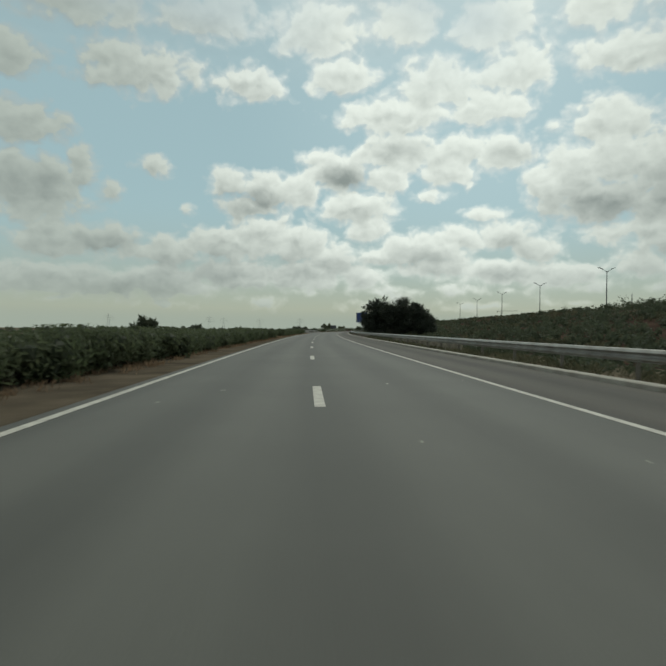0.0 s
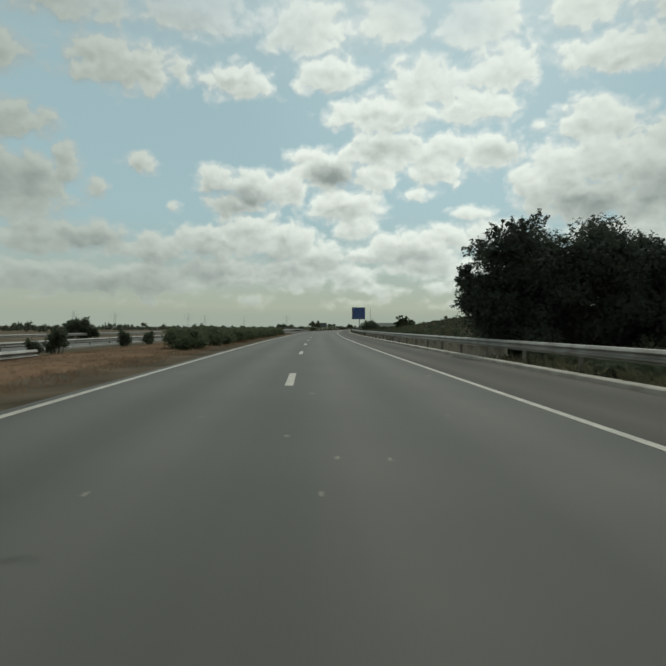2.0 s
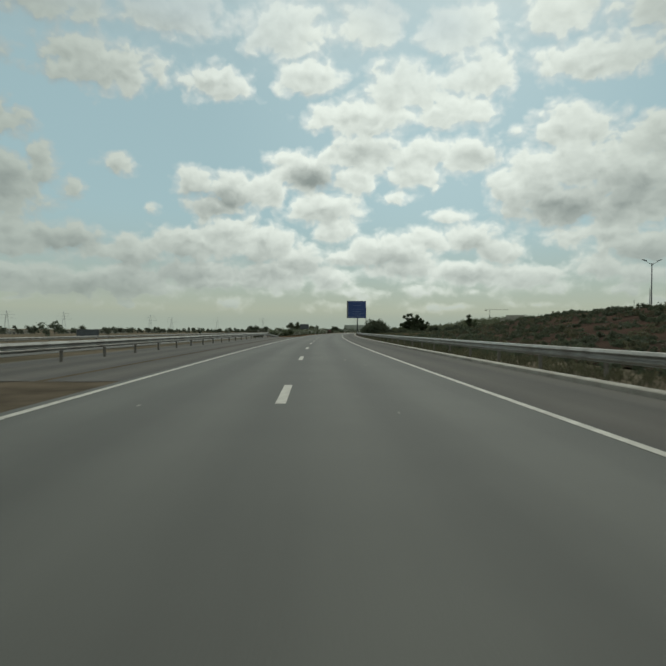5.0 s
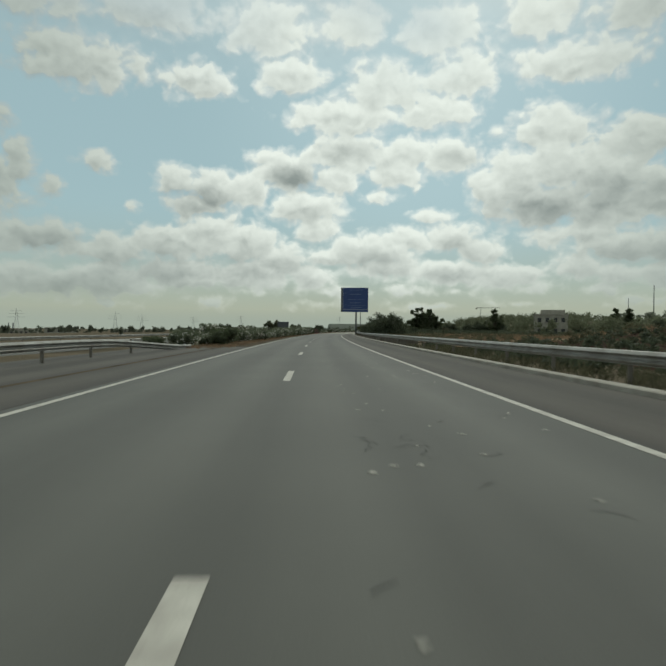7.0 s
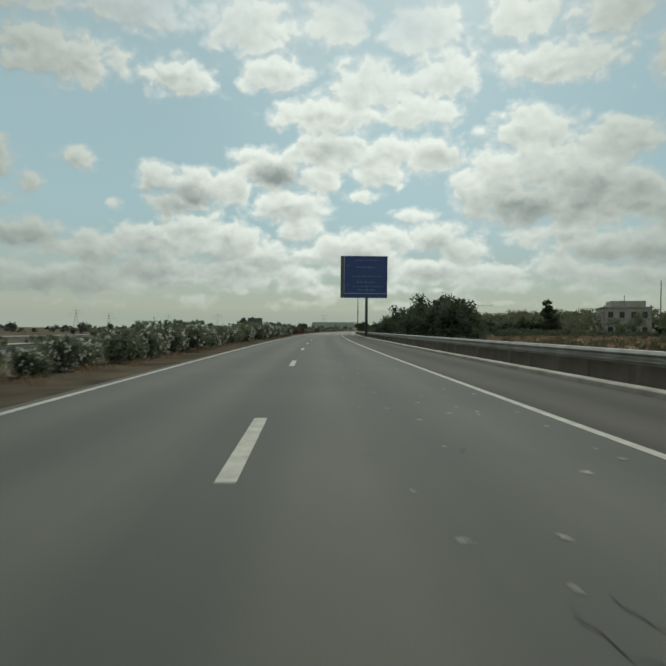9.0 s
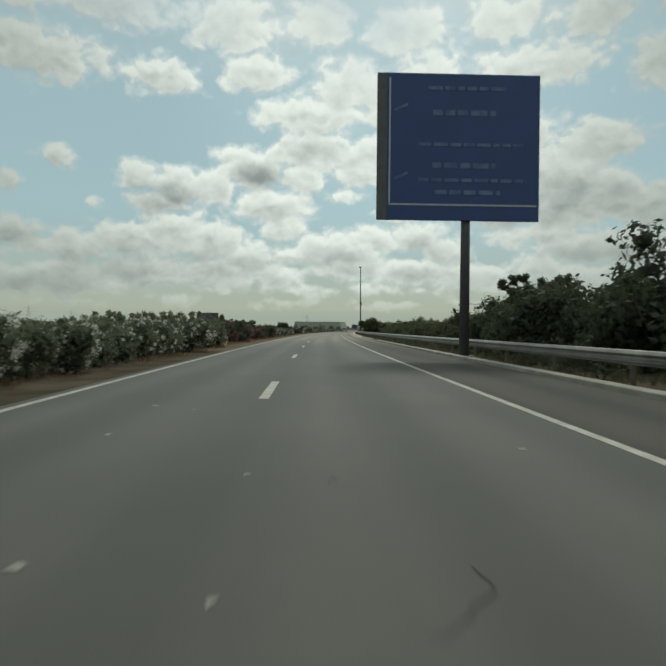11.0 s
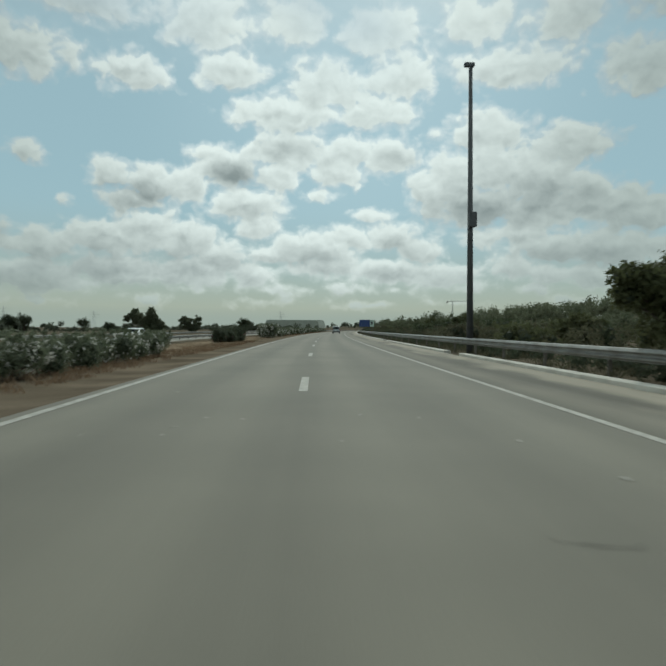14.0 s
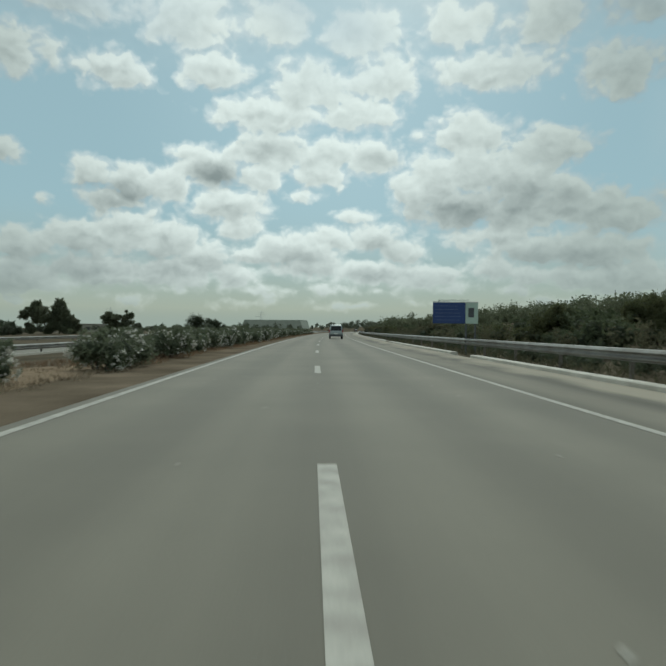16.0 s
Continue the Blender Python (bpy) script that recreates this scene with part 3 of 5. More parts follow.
# ---------------------------------------------------------------- guard rail
def w_profile(d, z0, side=-1):
    """The two-wave section of a steel crash barrier, facing the road on that side."""
    pts = [(0.0, 0.0), (0.0, 0.02), (0.075, 0.055), (0.08, 0.085), (0.005, 0.13), (0.0, 0.155), (0.005, 0.18), (0.07, 0.208), (0.08, 0.232), (0.025, 0.295), (-0.01, 0.306), (-0.012, 0.31)]
    front = [(d + side * x, z0 + z) for x, z in pts]
    back = [(d + side * (x - 0.006), z0 + z) for x, z in pts[::-1]]
    return front + back


def guard_rail(s0, s1, d, label, side=-1, z0=0.43, post_gap=4.0):
    g = thing("guard_rail", label, "guard rail", "guard rails")
    part("rail", ribbon("rail", s0, s1, w_profile(d, z0, side), M_STEEL, 4.0, False, True), None, g)
    bm = box(-0.05, 0.05, -0.03, 0.03, -0.3, z0 + 0.26, 0.008)
    me = bpy.data.meshes.new("post")
    bm.to_mesh(me)
    bm.free()
    me.materials.append(M_POST)
    s = s0 + 1.0
    while s < s1:
        o = part("post", me, None, g)
        o.matrix_basis = stand(s, d - side * 0.06)
        s += post_gap
    return g


guard_rail(-60, 760, RAIL, "two-wave galvanised steel crash barrier on short posts")


# ---------------------------------------------------------------- plants
def leaves(rng, centres, radii, n, size, aspect=2.2, shell=0.55, up=0.2):
    """Leaf quads strewn through balls of foliage, thickest near their skins."""
    centres, radii = np.asarray(centres, float), np.asarray(radii, float)
    if radii.ndim == 1:
        radii = np.repeat(radii[:, None], 3, 1)
    w = np.prod(radii, 1) ** (2 / 3)
    k = rng.choice(len(centres), n, p=w / w.sum())
    v = rng.normal(size=(n, 3))
    v /= np.linalg.norm(v, axis=1)[:, None]
    rad = np.clip(np.abs(rng.normal(0.64 + 0.35 * shell, 0.22, n)), 0.1, 1.36)
    c = centres[k] + v * rad[:, None] * radii[k]
    nrm = v + rng.normal(size=(n, 3)) * 0.7
    nrm[:, 2] += up
    nrm /= np.linalg.norm(nrm, axis=1)[:, None]
    t = np.cross(nrm, rng.normal(size=(n, 3)))
    t /= np.linalg.norm(t, axis=1)[:, None]
    b = np.cross(nrm, t)
    ln = size * (0.6 + 0.8 * rng.random(n))[:, None]
    t, b = t * ln, b * ln / aspect
    quad = np.stack([c - t, c - b * 0.9 + t * 0.1, c + t, c + b * 0.9 + t * 0.1], 1).reshape(-1, 3)
    return quad


def leaf_mesh(name, quad, mat):
    n = len(quad) // 4
    me = bpy.data.meshes.new(name)
    me.vertices.add(len(quad))
    me.vertices.foreach_set("co", quad.astype(np.float32).ravel())
    me.loops.add(4 * n)
    me.loops.foreach_set("vertex_index", np.arange(4 * n, dtype=np.int32))
    me.polygons.add(n)
    me.polygons.foreach_set("loop_start", np.arange(0, 4 * n, 4, dtype=np.int32))
    me.materials.append(mat)
    me.update(calc_edges=True)
    return me


def shade_core_mesh(name, rng, centres, radii, mat, shrink=0.72):
    """Lumpy shells added under a crown's leaves to block light and darken its inside."""
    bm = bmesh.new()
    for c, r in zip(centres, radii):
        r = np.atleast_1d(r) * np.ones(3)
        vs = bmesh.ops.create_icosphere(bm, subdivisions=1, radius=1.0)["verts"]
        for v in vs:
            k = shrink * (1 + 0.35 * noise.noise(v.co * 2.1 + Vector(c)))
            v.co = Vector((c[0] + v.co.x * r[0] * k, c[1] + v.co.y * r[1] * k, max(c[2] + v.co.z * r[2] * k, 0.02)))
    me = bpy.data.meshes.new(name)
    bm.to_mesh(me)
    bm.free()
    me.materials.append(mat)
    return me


def bush(name, label, seed, w, h, n, size, leaf, flower=None, flowers=0, group="", aspect=2.6, spike=0.0, trim=False):
    """A bush about w wide and h high, with stems, leaves and perhaps flowers."""
    rng = np.random.default_rng(seed)
    b = thing(name, label, "bush", group)
    cs, rs = [], []
    for i in range(9):
        a, q = rng.random() * 6.283, math.sqrt(rng.random()) * w * 0.33
        r = w * (0.17 + 0.1 * rng.random())
        z = min(h - r * 0.75, max(r * 0.6, h * (0.25 + 0.6 * rng.random() * (1 - 0.5 * q / w))))
        cs.append((q * math.cos(a), q * math.sin(a), z))
        rs.append((r, r, min(r, h * 0.4)))
    tagged(part("core", shade_core_mesh("core", rng, cs, rs, M_LEAF_DARK, 0.6), None, b), kind="stuff")
    quad = leaves(rng, cs, rs, n, size, aspect)
    if spike:
        tips = []
        for i in range(26):
            a, q = rng.random() * 6.283, math.sqrt(rng.random()) * w * 0.42
            tips.append((q * math.cos(a), q * math.sin(a), h * (0.82 + 0.22 * rng.random())))
        quad = np.concatenate([quad, leaves(rng, tips, [(w * 0.035, w * 0.035, h * spike)] * 26, n // 5, size, aspect)])
    if trim:
        four = quad.reshape(-1, 4, 3)
        quad = four[four[:, :, 2].max(1) < h * 0.97].reshape(-1, 3)
    quad[:, 2] = np.maximum(quad[:, 2], 0.01)
    part("foliage", leaf_mesh("foliage", quad, leaf), None, b)
    bm = bmesh.new()
    for c in cs[:6]:
        add_tube(bm, (c[0] * 0.3, c[1] * 0.3, -0.15), (c[0] * 0.9, c[1] * 0.9, c[2]), 0.03, 0.012, 6)
    part("stem", bm, M_BARK, b)
    if flower:
        pick = rng.choice(len(cs), max(3, len(cs) * 2 // 3), replace=False)
        spots, rr = [], []
        for i in range(flowers):
            k = pick[rng.integers(len(pick))]
            v = rng.normal(size=3)
            v /= np.linalg.norm(v)
            spots.append(np.array(cs[k]) + v * np.array(rs[k]) * 1.06)
            rr.append(0.035 + 0.045 * rng.random())
        q2 = leaves(rng, spots, rr, flowers * 8, 0.034, 1.2, 0.2)
        q2[:, 2] = np.maximum(q2[:, 2], 0.05)
        tagged(part("blossom", leaf_mesh("flowers", q2, flower), None, b), kind="stuff")
    return b


def tree(name, label, seed, h, w, n, size, leaf, trunk_h=0.35, clumps=14, group="", category="tree", aspect=2.0, flat=1.0, low=None, dome=False, lobes=None):
    """A tapered trunk, limbs, and a crown of many small leaves in uneven clumps; lobes (x, y, z, r) give the crown's main masses."""
    rng = np.random.default_rng(seed)
    t = thing(name, label, category, group)
    base = h * trunk_h if low is None else low
    cs, rs = [], []
    for i in range(clumps):
        a, q = rng.random() * 6.283, math.sqrt(rng.random())
        u = rng.random()
        wide = math.sin(math.pi * min(0.95, 0.15 + 0.75 * u)) ** 0.7
        r = w * (0.15 + 0.1 * rng.random()) * (14 / clumps) ** 0.22
        cs.append((q * wide * (w / 2 - r) * math.cos(a), q * wide * (w / 2 - r) * math.sin(a), base + r * flat * 0.8 + u * max(0.1, h - base - r * flat * 1.7)))
        rs.append((r, r, r * flat * (0.75 + 0.3 * rng.random())))
        if dome:
            r = w * rng.uniform(0.07, 0.13)
            el, k = math.asin(rng.uniform(-0.1, 1.0)), rng.uniform(0.45, 1.0)
            lobe = 1 + 0.16 * math.sin(3 * a + seed) * math.cos(el)
            cs[-1] = ((w / 2 - r) * k * lobe * math.cos(el) * math.cos(a), (w / 2 - r) * k * lobe * math.cos(el) * math.sin(a),
                      max(r * 0.7, base + (h - base - r * 0.9) * k * lobe * math.sin(el)))
            rs[-1] = (r, r, r * 0.85)
        if lobes:
            lx, ly, lz, lr = lobes[i % len(lobes)]
            v = rng.normal(size=3)
            v *= rng.random() ** 0.4 / np.linalg.norm(v)
            r = lr * rng.uniform(0.3, 0.58)
            k = lr * 1.12 - 0.6 * r
            cs[-1] = (lx + v[0] * k, ly + v[1] * k, max(r * 0.6, lz + v[2] * k))
            rs[-1] = (r, r, r * 0.8)
    bm = bmesh.new()
    lean = (rng.random(2) - 0.5) * 0.08 * h
    top = Vector((lean[0], lean[1], base + (h - base) * 0.35))
    add_tube(bm, (0, 0, -0.2), top, 0.035 * h ** 0.9 + 0.03, 0.016 * h, 9)
    part("trunk", bm, M_BARK, t)
    bm = bmesh.new()
    for c in cs[: min(22, max(5, clumps // 2))]:
        f = 0.35 + 0.6 * rng.random()
        add_tube(bm, top * f, Vector(c), 0.011 * h + 0.01, 0.005 * h, 6)
    tagged(part("limb_tangle", bm, M_BARK, t), kind="stuff")
    quad = leaves(rng, cs, rs, n, size, aspect, 0.45)
    # leafy shoots that stick out of the crown
    tips, tr = [], []
    for i in range(3 * clumps):
        k = rng.integers(len(cs))
        v = rng.normal(size=3) * (1, 1, 0.7) + (0, 0, 0.5)
        v /= np.linalg.norm(v)
        r = float(np.mean(rs[k]))
        for j in range(3):
            tips.append(np.array(cs[k]) + v * r * (0.95 + 0.22 * j))
            tr.append(r * (0.2 - 0.045 * j))
    quad = np.concatenate([quad, leaves(rng, tips, tr, n // 5, size, aspect, 0.2)])
    quad[:, 2] = np.maximum(quad[:, 2], 0.02)
    crown = part("crown", leaf_mesh("crown", quad, leaf), None, t)
    tagged(part("core", shade_core_mesh("core", rng, cs, rs, M_LEAF_DARK, 0.42), None, crown), kind="stuff")
    return t


def scatter(master, spots, seed):
    """Moves the first-built thing to the first spot and copies it to the others: (s, d, scale)."""
    rng = np.random.default_rng(seed)
    first = True
    for s, d, k in spots:
        m = stand(s, d, float(rise(s, d)) - 0.02, rng.random() * 360) @ Matrix.Diagonal((k, k, k * (0.9 + 0.2 * rng.random()), 1))
        if first:
            master.matrix_basis, first = m, False
        else:
            o = copy_thing(master, Matrix.Identity(4))
            o.matrix_basis = m


for s0, s1, mat, lab in ((-60, 366, M_VERGE, "dusty brown gravel verge of the central reservation"), (366, 900, M_VERGE_PALE, "pale sandy gravel verge of the central reservation")):
    tagged(new("verge", ribbon("verge", s0, s1, [(-6.4, -0.05), (-5.3, -0.02), (LEFT - 0.9, -0.03), (LEFT - 0.28, -0.008)], mat, 3.0)), lab, "verge", kind="structure")
# ---------------------------------------------------------------- opposite carriageway and barriers
OPP = -0.47
for i, (s0, s1, mat, lab) in enumerate(((-60, 390, M_ROAD_OLD, "dark grey asphalt of the opposite carriageway"), (390, 1500, M_ROAD_NEW, "pale grey asphalt of the opposite carriageway"))):
    tagged(new("road_%d" % (i + 4), ribbon("road", s0, s1, [(-26.5, OPP - 0.08), (-26.4, OPP), (-16.7, OPP), (-16.6, OPP - 0.08)], mat)), lab, "road", kind="structure")
for d in (-25.4, -17.4):
    tagged(new("edge_line", ribbon("edge_line", -60, 1500, [(d - 0.09, OPP + 0.004), (d + 0.09, OPP + 0.004)], M_PAINT)),
           "solid white painted edge line on the opposite carriageway", "road marking", "edge lines", "structure")
guard_rail(-40, 900, -15.6, "steel crash barrier along the opposite carriageway", 1, -0.13)
guard_rail(-40, 900, -27.6, "steel crash barrier beyond the opposite carriageway", 1, -0.13, 8.0)
guard_rail(30, 84, -9.6, "short steel crash barrier on the central reservation", 1, -0.1)


def median_rail():
    """The barrier on the reservation, which bends to the road and dives into the ground at its end."""
    g = thing("guard_rail", "steel crash barrier whose end dives into the ground", "guard rail", "guard rails")
    ss = np.append(np.arange(146, 241, 4.0), np.arange(241, 252.1, 1.0))
    V, F = [], []
    base = w_profile(0, 0, 1)
    n = len(base)
    for s in ss:
        t = float(smooth(239, 252, s))
        d, z = -7.9 + 1.0 * t, 0.36 - 0.5 * t
        for q, h in base:
            V.append(at(s, d + q, z + h))
    for i in range(len(ss) - 1):
        for j in range(n):
            k = (j + 1) % n
            F.append((i * n + j, i * n + k, (i + 1) * n + k, (i + 1) * n + j))
    F += [tuple(range(n)), tuple((len(ss) - 1) * n + j for j in range(n))]
    part("rail", mesh_from("rail", V, F, M_STEEL), None, g)
    me = bpy.data.meshes.new("post")
    bm = box(-0.05, 0.05, -0.03, 0.03, -0.4, 0.6, 0.008)
    bm.to_mesh(me)
    bm.free()
    me.materials.append(M_POST)
    for s in np.arange(147.4, 244, 4.0):
        part("post", me, None, g).matrix_basis = stand(s, -7.97 + 1.0 * float(smooth(239, 252, s)))


median_rail()


# low concrete wall behind the kerb, cast in panels
def panel_wall(s0, s1, top, mat):
    w = new("wall_edge")
    tagged(w, "low stained concrete panel wall under the crash barrier", "retaining wall", kind="structure")
    me = bpy.data.meshes.new("panel")
    bm = box(-0.06, 0.06, 0.015, 1.985, -0.15, top, 0.012)
    bm.to_mesh(me)
    bm.free()
    me.materials.append(mat)
    s = s0
    while s < s1:
        o = part("panel", me, None, w)
        o.matrix_basis = stand(s, 7.78) @ pose(0, 0, random.uniform(-0.03, 0.02), 0, 0, random.uniform(-0.4, 0.4))
        s += 2.0


M_WALL = material("stained_concrete", (0.31, 0.275, 0.215), 0.92, 0, 0.35, 1.5, 18, 0.4, (0.17, 0.145, 0.11), piece=0.5)
# darker, browner concrete for the panels from s 258 to 336
M_WALL_DARK = material("dark_concrete", (0.15, 0.128, 0.10), 0.92, 0, 0.4, 0.8, 18, 0.4, (0.085, 0.07, 0.055), piece=0.6)
panel_wall(30, 56, 0.36, M_WALL)
panel_wall(84, 150, 0.38, M_WALL)
panel_wall(258, 336, 0.43, M_WALL_DARK)


# ---------------------------------------------------------------- plants of the central reservation
def leaf_kinds(make, count):
    return [make(i) for i in range(count)]


rng = np.random.default_rng(5)
hedge = leaf_kinds(lambda i: bush("hedge_bush", "dense dark green trimmed hedge bush on the central reservation", 11 + i, 2.3, 1.12, 2400, 0.075,
                                  M_LEAF, group="median hedge", trim=True), 3)
spots = [[], [], []]
for s in np.arange(0, 71, 0.95):
    if 64.8 < s < 66.6:
        continue
    spots[rng.integers(3)].append((s, -5.95 + rng.normal() * 0.2, 0.96 + 0.10 * rng.random()))
for s in np.arange(90.5, 152, 1.1):
    if 93.0 < s < 96.6:
        continue
    spots[rng.integers(3)].append((s, -5.75 + rng.normal() * 0.12, 0.93 + 0.08 * rng.random()))
for s, d, k in ((153, -6.8, 0.6), (262, -12, 0.9), (259.4, -11.2, 0.85), (259, -5.9, 1.25)):
    spots[0].append((s, d, k))
for i in range(3):
    scatter(hedge[i], spots[i], 20 + i)

shrub = bush("round_shrub", "small dark rounded shrub on the dry reservation", 17, 0.85, 0.95, 900, 0.06, M_LEAF_DARK, group="small shrubs")
scatter(shrub, [(87, -10.1, 1.3), (86.2, -10.7, 1.0), (101, -11.8, 1.35), (106, -11.8, 1.3)], 19)
oleander = leaf_kinds(lambda i: bush("oleander_bush", "white flowering oleander bush on the central reservation", 31 + i, 2.3, 1.35, 2600, 0.085,
                                     M_LEAF_OLEANDER, M_FLOWER_W, (90, 150, 210)[i], "white oleanders", 3.6, 0.06), 3)
spots = [[], [], []]
for s in np.arange(254, 372.5, 1.3):
    if 261 < s < 264:
        continue
    tall = 0.60 + 0.28 * float(smooth(296, 335, s)) + 0.1 * math.sin(s * 0.21)
    spots[rng.integers(3)].append((s, -5.9 - 1.7 * float(smooth(280, 256, s)) + rng.normal() * 0.25, tall + 0.26 * rng.random()))
spots[2] += [(263.2, -7.9, 1.05), (265.0, -7.7, 0.95)]
for s in np.arange(418.5, 451, 1.6):
    spots[rng.integers(2)].append((s, -6.1 + rng.normal() * 0.25, 0.60 + 0.22 * rng.random()))
for s in np.arange(503, 640, 1.7):
    spots[rng.integers(3)].append((s, -5.9 + rng.normal() * 0.3, 0.62 + 0.26 * rng.random()))
spots[2] += [(493.4, -5.9, 1.12), (494.4, -6.3, 0.95), (497.2, -6.3, 0.72), (498.6, -6.2, 0.62), (494, -9.7, 0.8)]
for i in range(3):
    scatter(oleander[i], spots[i], 40 + i)
pinks = leaf_kinds(lambda i: bush("oleander_bush", "dark oleander bush with pink flowers on the central reservation", 51 + i, 2.6, 1.75, 2600, 0.085,
                                  M_LEAF_DARK, M_FLOWER_P, (14, 300)[i], "pink oleanders", 3.6, 0.06), 2)
spots = [[], []]
for s in np.arange(382.4, 418, 1.7):
    if 387.6 < s < 390.4:
        continue
    spots[rng.integers(2)].append((s, -6.15 + rng.normal() * 0.25, 0.58 + 0.10 * float(smooth(398, 410, s) * smooth(424, 416, s)) + 0.26 * float(smooth(393, 389, s)) + 0.24 * rng.random()))
for s in np.arange(469, 479.5, 1.5):
    spots[0].append((s, -6.6 + rng.normal() * 0.2, 0.58 + 0.14 * rng.random()))
for i in range(2):
    scatter(pinks[i], spots[i], 60 + i)


def tufts(name, label, regions, seed, mat, h=0.25, per=10):
    """Grass blades in tufts, one sheet of stuff: regions of (s0, s1, d0, d1, tufts)."""
    rng = np.random.default_rng(seed)
    quads = []
    for s0, s1, d0, d1, n in regions:
        s, d = s0 + (s1 - s0) * rng.random(n), d0 + (d1 - d0) * rng.random(n)
        x, y = at_np(s, d)
        z = rise(s, d) - 0.03
        c = np.repeat(np.column_stack([x, y, z]), per, 0) + rng.normal(size=(n * per, 3)) * (0.09, 0.09, 0.0)
        a = rng.random(n * per) * 6.283
        hh = h * (0.5 + rng.random(n * per))
        lean = rng.normal(size=(n * per, 2)) * 0.35 * hh[:, None]
        w = np.column_stack([np.cos(a), np.sin(a), np.zeros(n * per)]) * 0.008
        tip = c + np.column_stack([lean, hh])
        mid = c + np.column_stack([lean * 0.35, hh * 0.55])
        quads.append(np.stack([c - w, c + w, mid + w * 0.8, tip], 1).reshape(-1, 3))
    ob = new(name, leaf_mesh(name, np.concatenate(quads), mat))
    return tagged(ob, label, "grass", kind="stuff")


tufts("dry_grass", "scorched orange-brown grass along the central reservation",
      [(0, 60, -5.4, -4.6, 250), (106, 165, -7.5, -4.6, 700), (250, 372, -7.2, -4.5, 1200), (372, 475, -6.6, -4.8, 1500), (505, 520, -9, -5, 400),
       (520, 640, -7.2, -4.6, 1800)], 91, M_GRASS_DRY, 0.12, 16)
tufts("dry_turf", "short scorched orange-brown turf on the central reservation", [(52, 112, -13, -4.4, 5200)], 96, M_GRASS_DRY, 0.09, 12)


def open_ground(name, label, s0, s1, d0, d1, mat):
    """A piece of uneven open ground laid on the terrain."""
    ss, dd = np.meshgrid(np.arange(s0, s1, 2.5), np.arange(d0, d1, 0.9), indexing="ij")
    x, y = at_np(ss, dd)
    z = rise(ss, dd) + 0.03 + 0.035 * np.sin(ss * 1.1) * np.sin(dd * 2.3)
    z -= 0.12 * (1 - smooth(d1 - 0.2, d1 - 1.6, dd) * smooth(s0, s0 + 5, ss) * smooth(s1, s1 - 6, ss))
    n = ss.shape[1]
    faces = [(i * n + j, i * n + j + 1, (i + 1) * n + j + 1, (i + 1) * n + j) for i in range(ss.shape[0] - 1) for j in range(n - 1)]
    return tagged(new(name, mesh_from(name, np.stack([x, y, z], -1).reshape(-1, 3).tolist(), faces, mat, flat=False)), label, "ground", kind="structure")


open_ground("ground_turf", "scorched reddish-brown ground of the central reservation", 52, 114, -14, -4.6, M_TURF)
open_ground("ground_reservation", "bare pale brown ground of the central reservation", 447, 508, -14, -4.6, M_STUBBLE)
tufts("pale_grass", "pale bleached grass on the open central reservation", [(449, 506, -13, -5, 2600)], 95, M_GRASS_PALE, 0.09, 14)
tufts("roadside_grass", "sparse dry weeds between kerb and crash barrier",
      [(-5, 84, 6.9, 8.6, 900), (150, 258, 6.9, 9.5, 1500), (336, 640, 6.9, 9.5, 2600)], 92, M_LEAF_DRY, 0.22)
SS, DD = np.meshgrid(np.arange(252, 352, 6.0), np.arange(10.5, 46, 3.5), indexing="ij")
DD = DD + 14 * smooth(325, 345, SS) * (46 - DD) / 36
fx, fy = at_np(SS, DD)
fz = rise(SS, DD) + 0.10 + 0.10 * np.sin(SS * 0.9) * np.sin(DD * 0.7) * 0.3
n2 = SS.shape[1]
tagged(new("ground_field", mesh_from("ground_field", np.stack([fx, fy, fz], -1).reshape(-1, 3).tolist(),
                                     [(i * n2 + j, i * n2 + j + 1, (i + 1) * n2 + j + 1, (i + 1) * n2 + j) for i in range(SS.shape[0] - 1) for j in range(n2 - 1)],
                                     M_STUBBLE, flat=False)), "pale straw-coloured stubble field behind the barrier", "field", kind="structure")
tagged(new("pavement_crossing", ribbon("pavement_crossing", 168, 254, [(-9.5, -0.10), (-9.4, -0.035), (LEFT - 0.9, -0.018), (LEFT - 0.28, -0.004)], M_SHOULDER)),
       "dusty paved crossing strip on the central reservation", "pavement", kind="structure")
SS, DD = np.meshgrid(np.arange(-60, 263, 4.0), np.arange(11, 71, 2.5), indexing="ij")
fx, fy = at_np(SS, DD)
fz = rise(SS, DD) + 0.03 + 0.13 * smooth(11, 15, DD) * (1 - smooth(262, 300, SS)) * (1 + np.sin(SS * 1.3 + DD * 0.9) * np.sin(DD * 1.7 - SS * 0.4))
n2 = SS.shape[1]
tagged(new("ground_embankment", mesh_from("ground_embankment", np.stack([fx, fy, fz], -1).reshape(-1, 3).tolist(),
                                          [(i * n2 + j, i * n2 + j + 1, (i + 1) * n2 + j + 1, (i + 1) * n2 + j) for i in range(SS.shape[0] - 1) for j in range(n2 - 1)],
                                          M_BANK, flat=False)), "dark scrubby soil of the roadside embankment", "embankment", kind="structure")
tufts("field_grass", "pale straw-coloured stubble field", [(255, 350, 12, 45, 5000)], 93, M_GRASS_DRY, 0.35, 6)

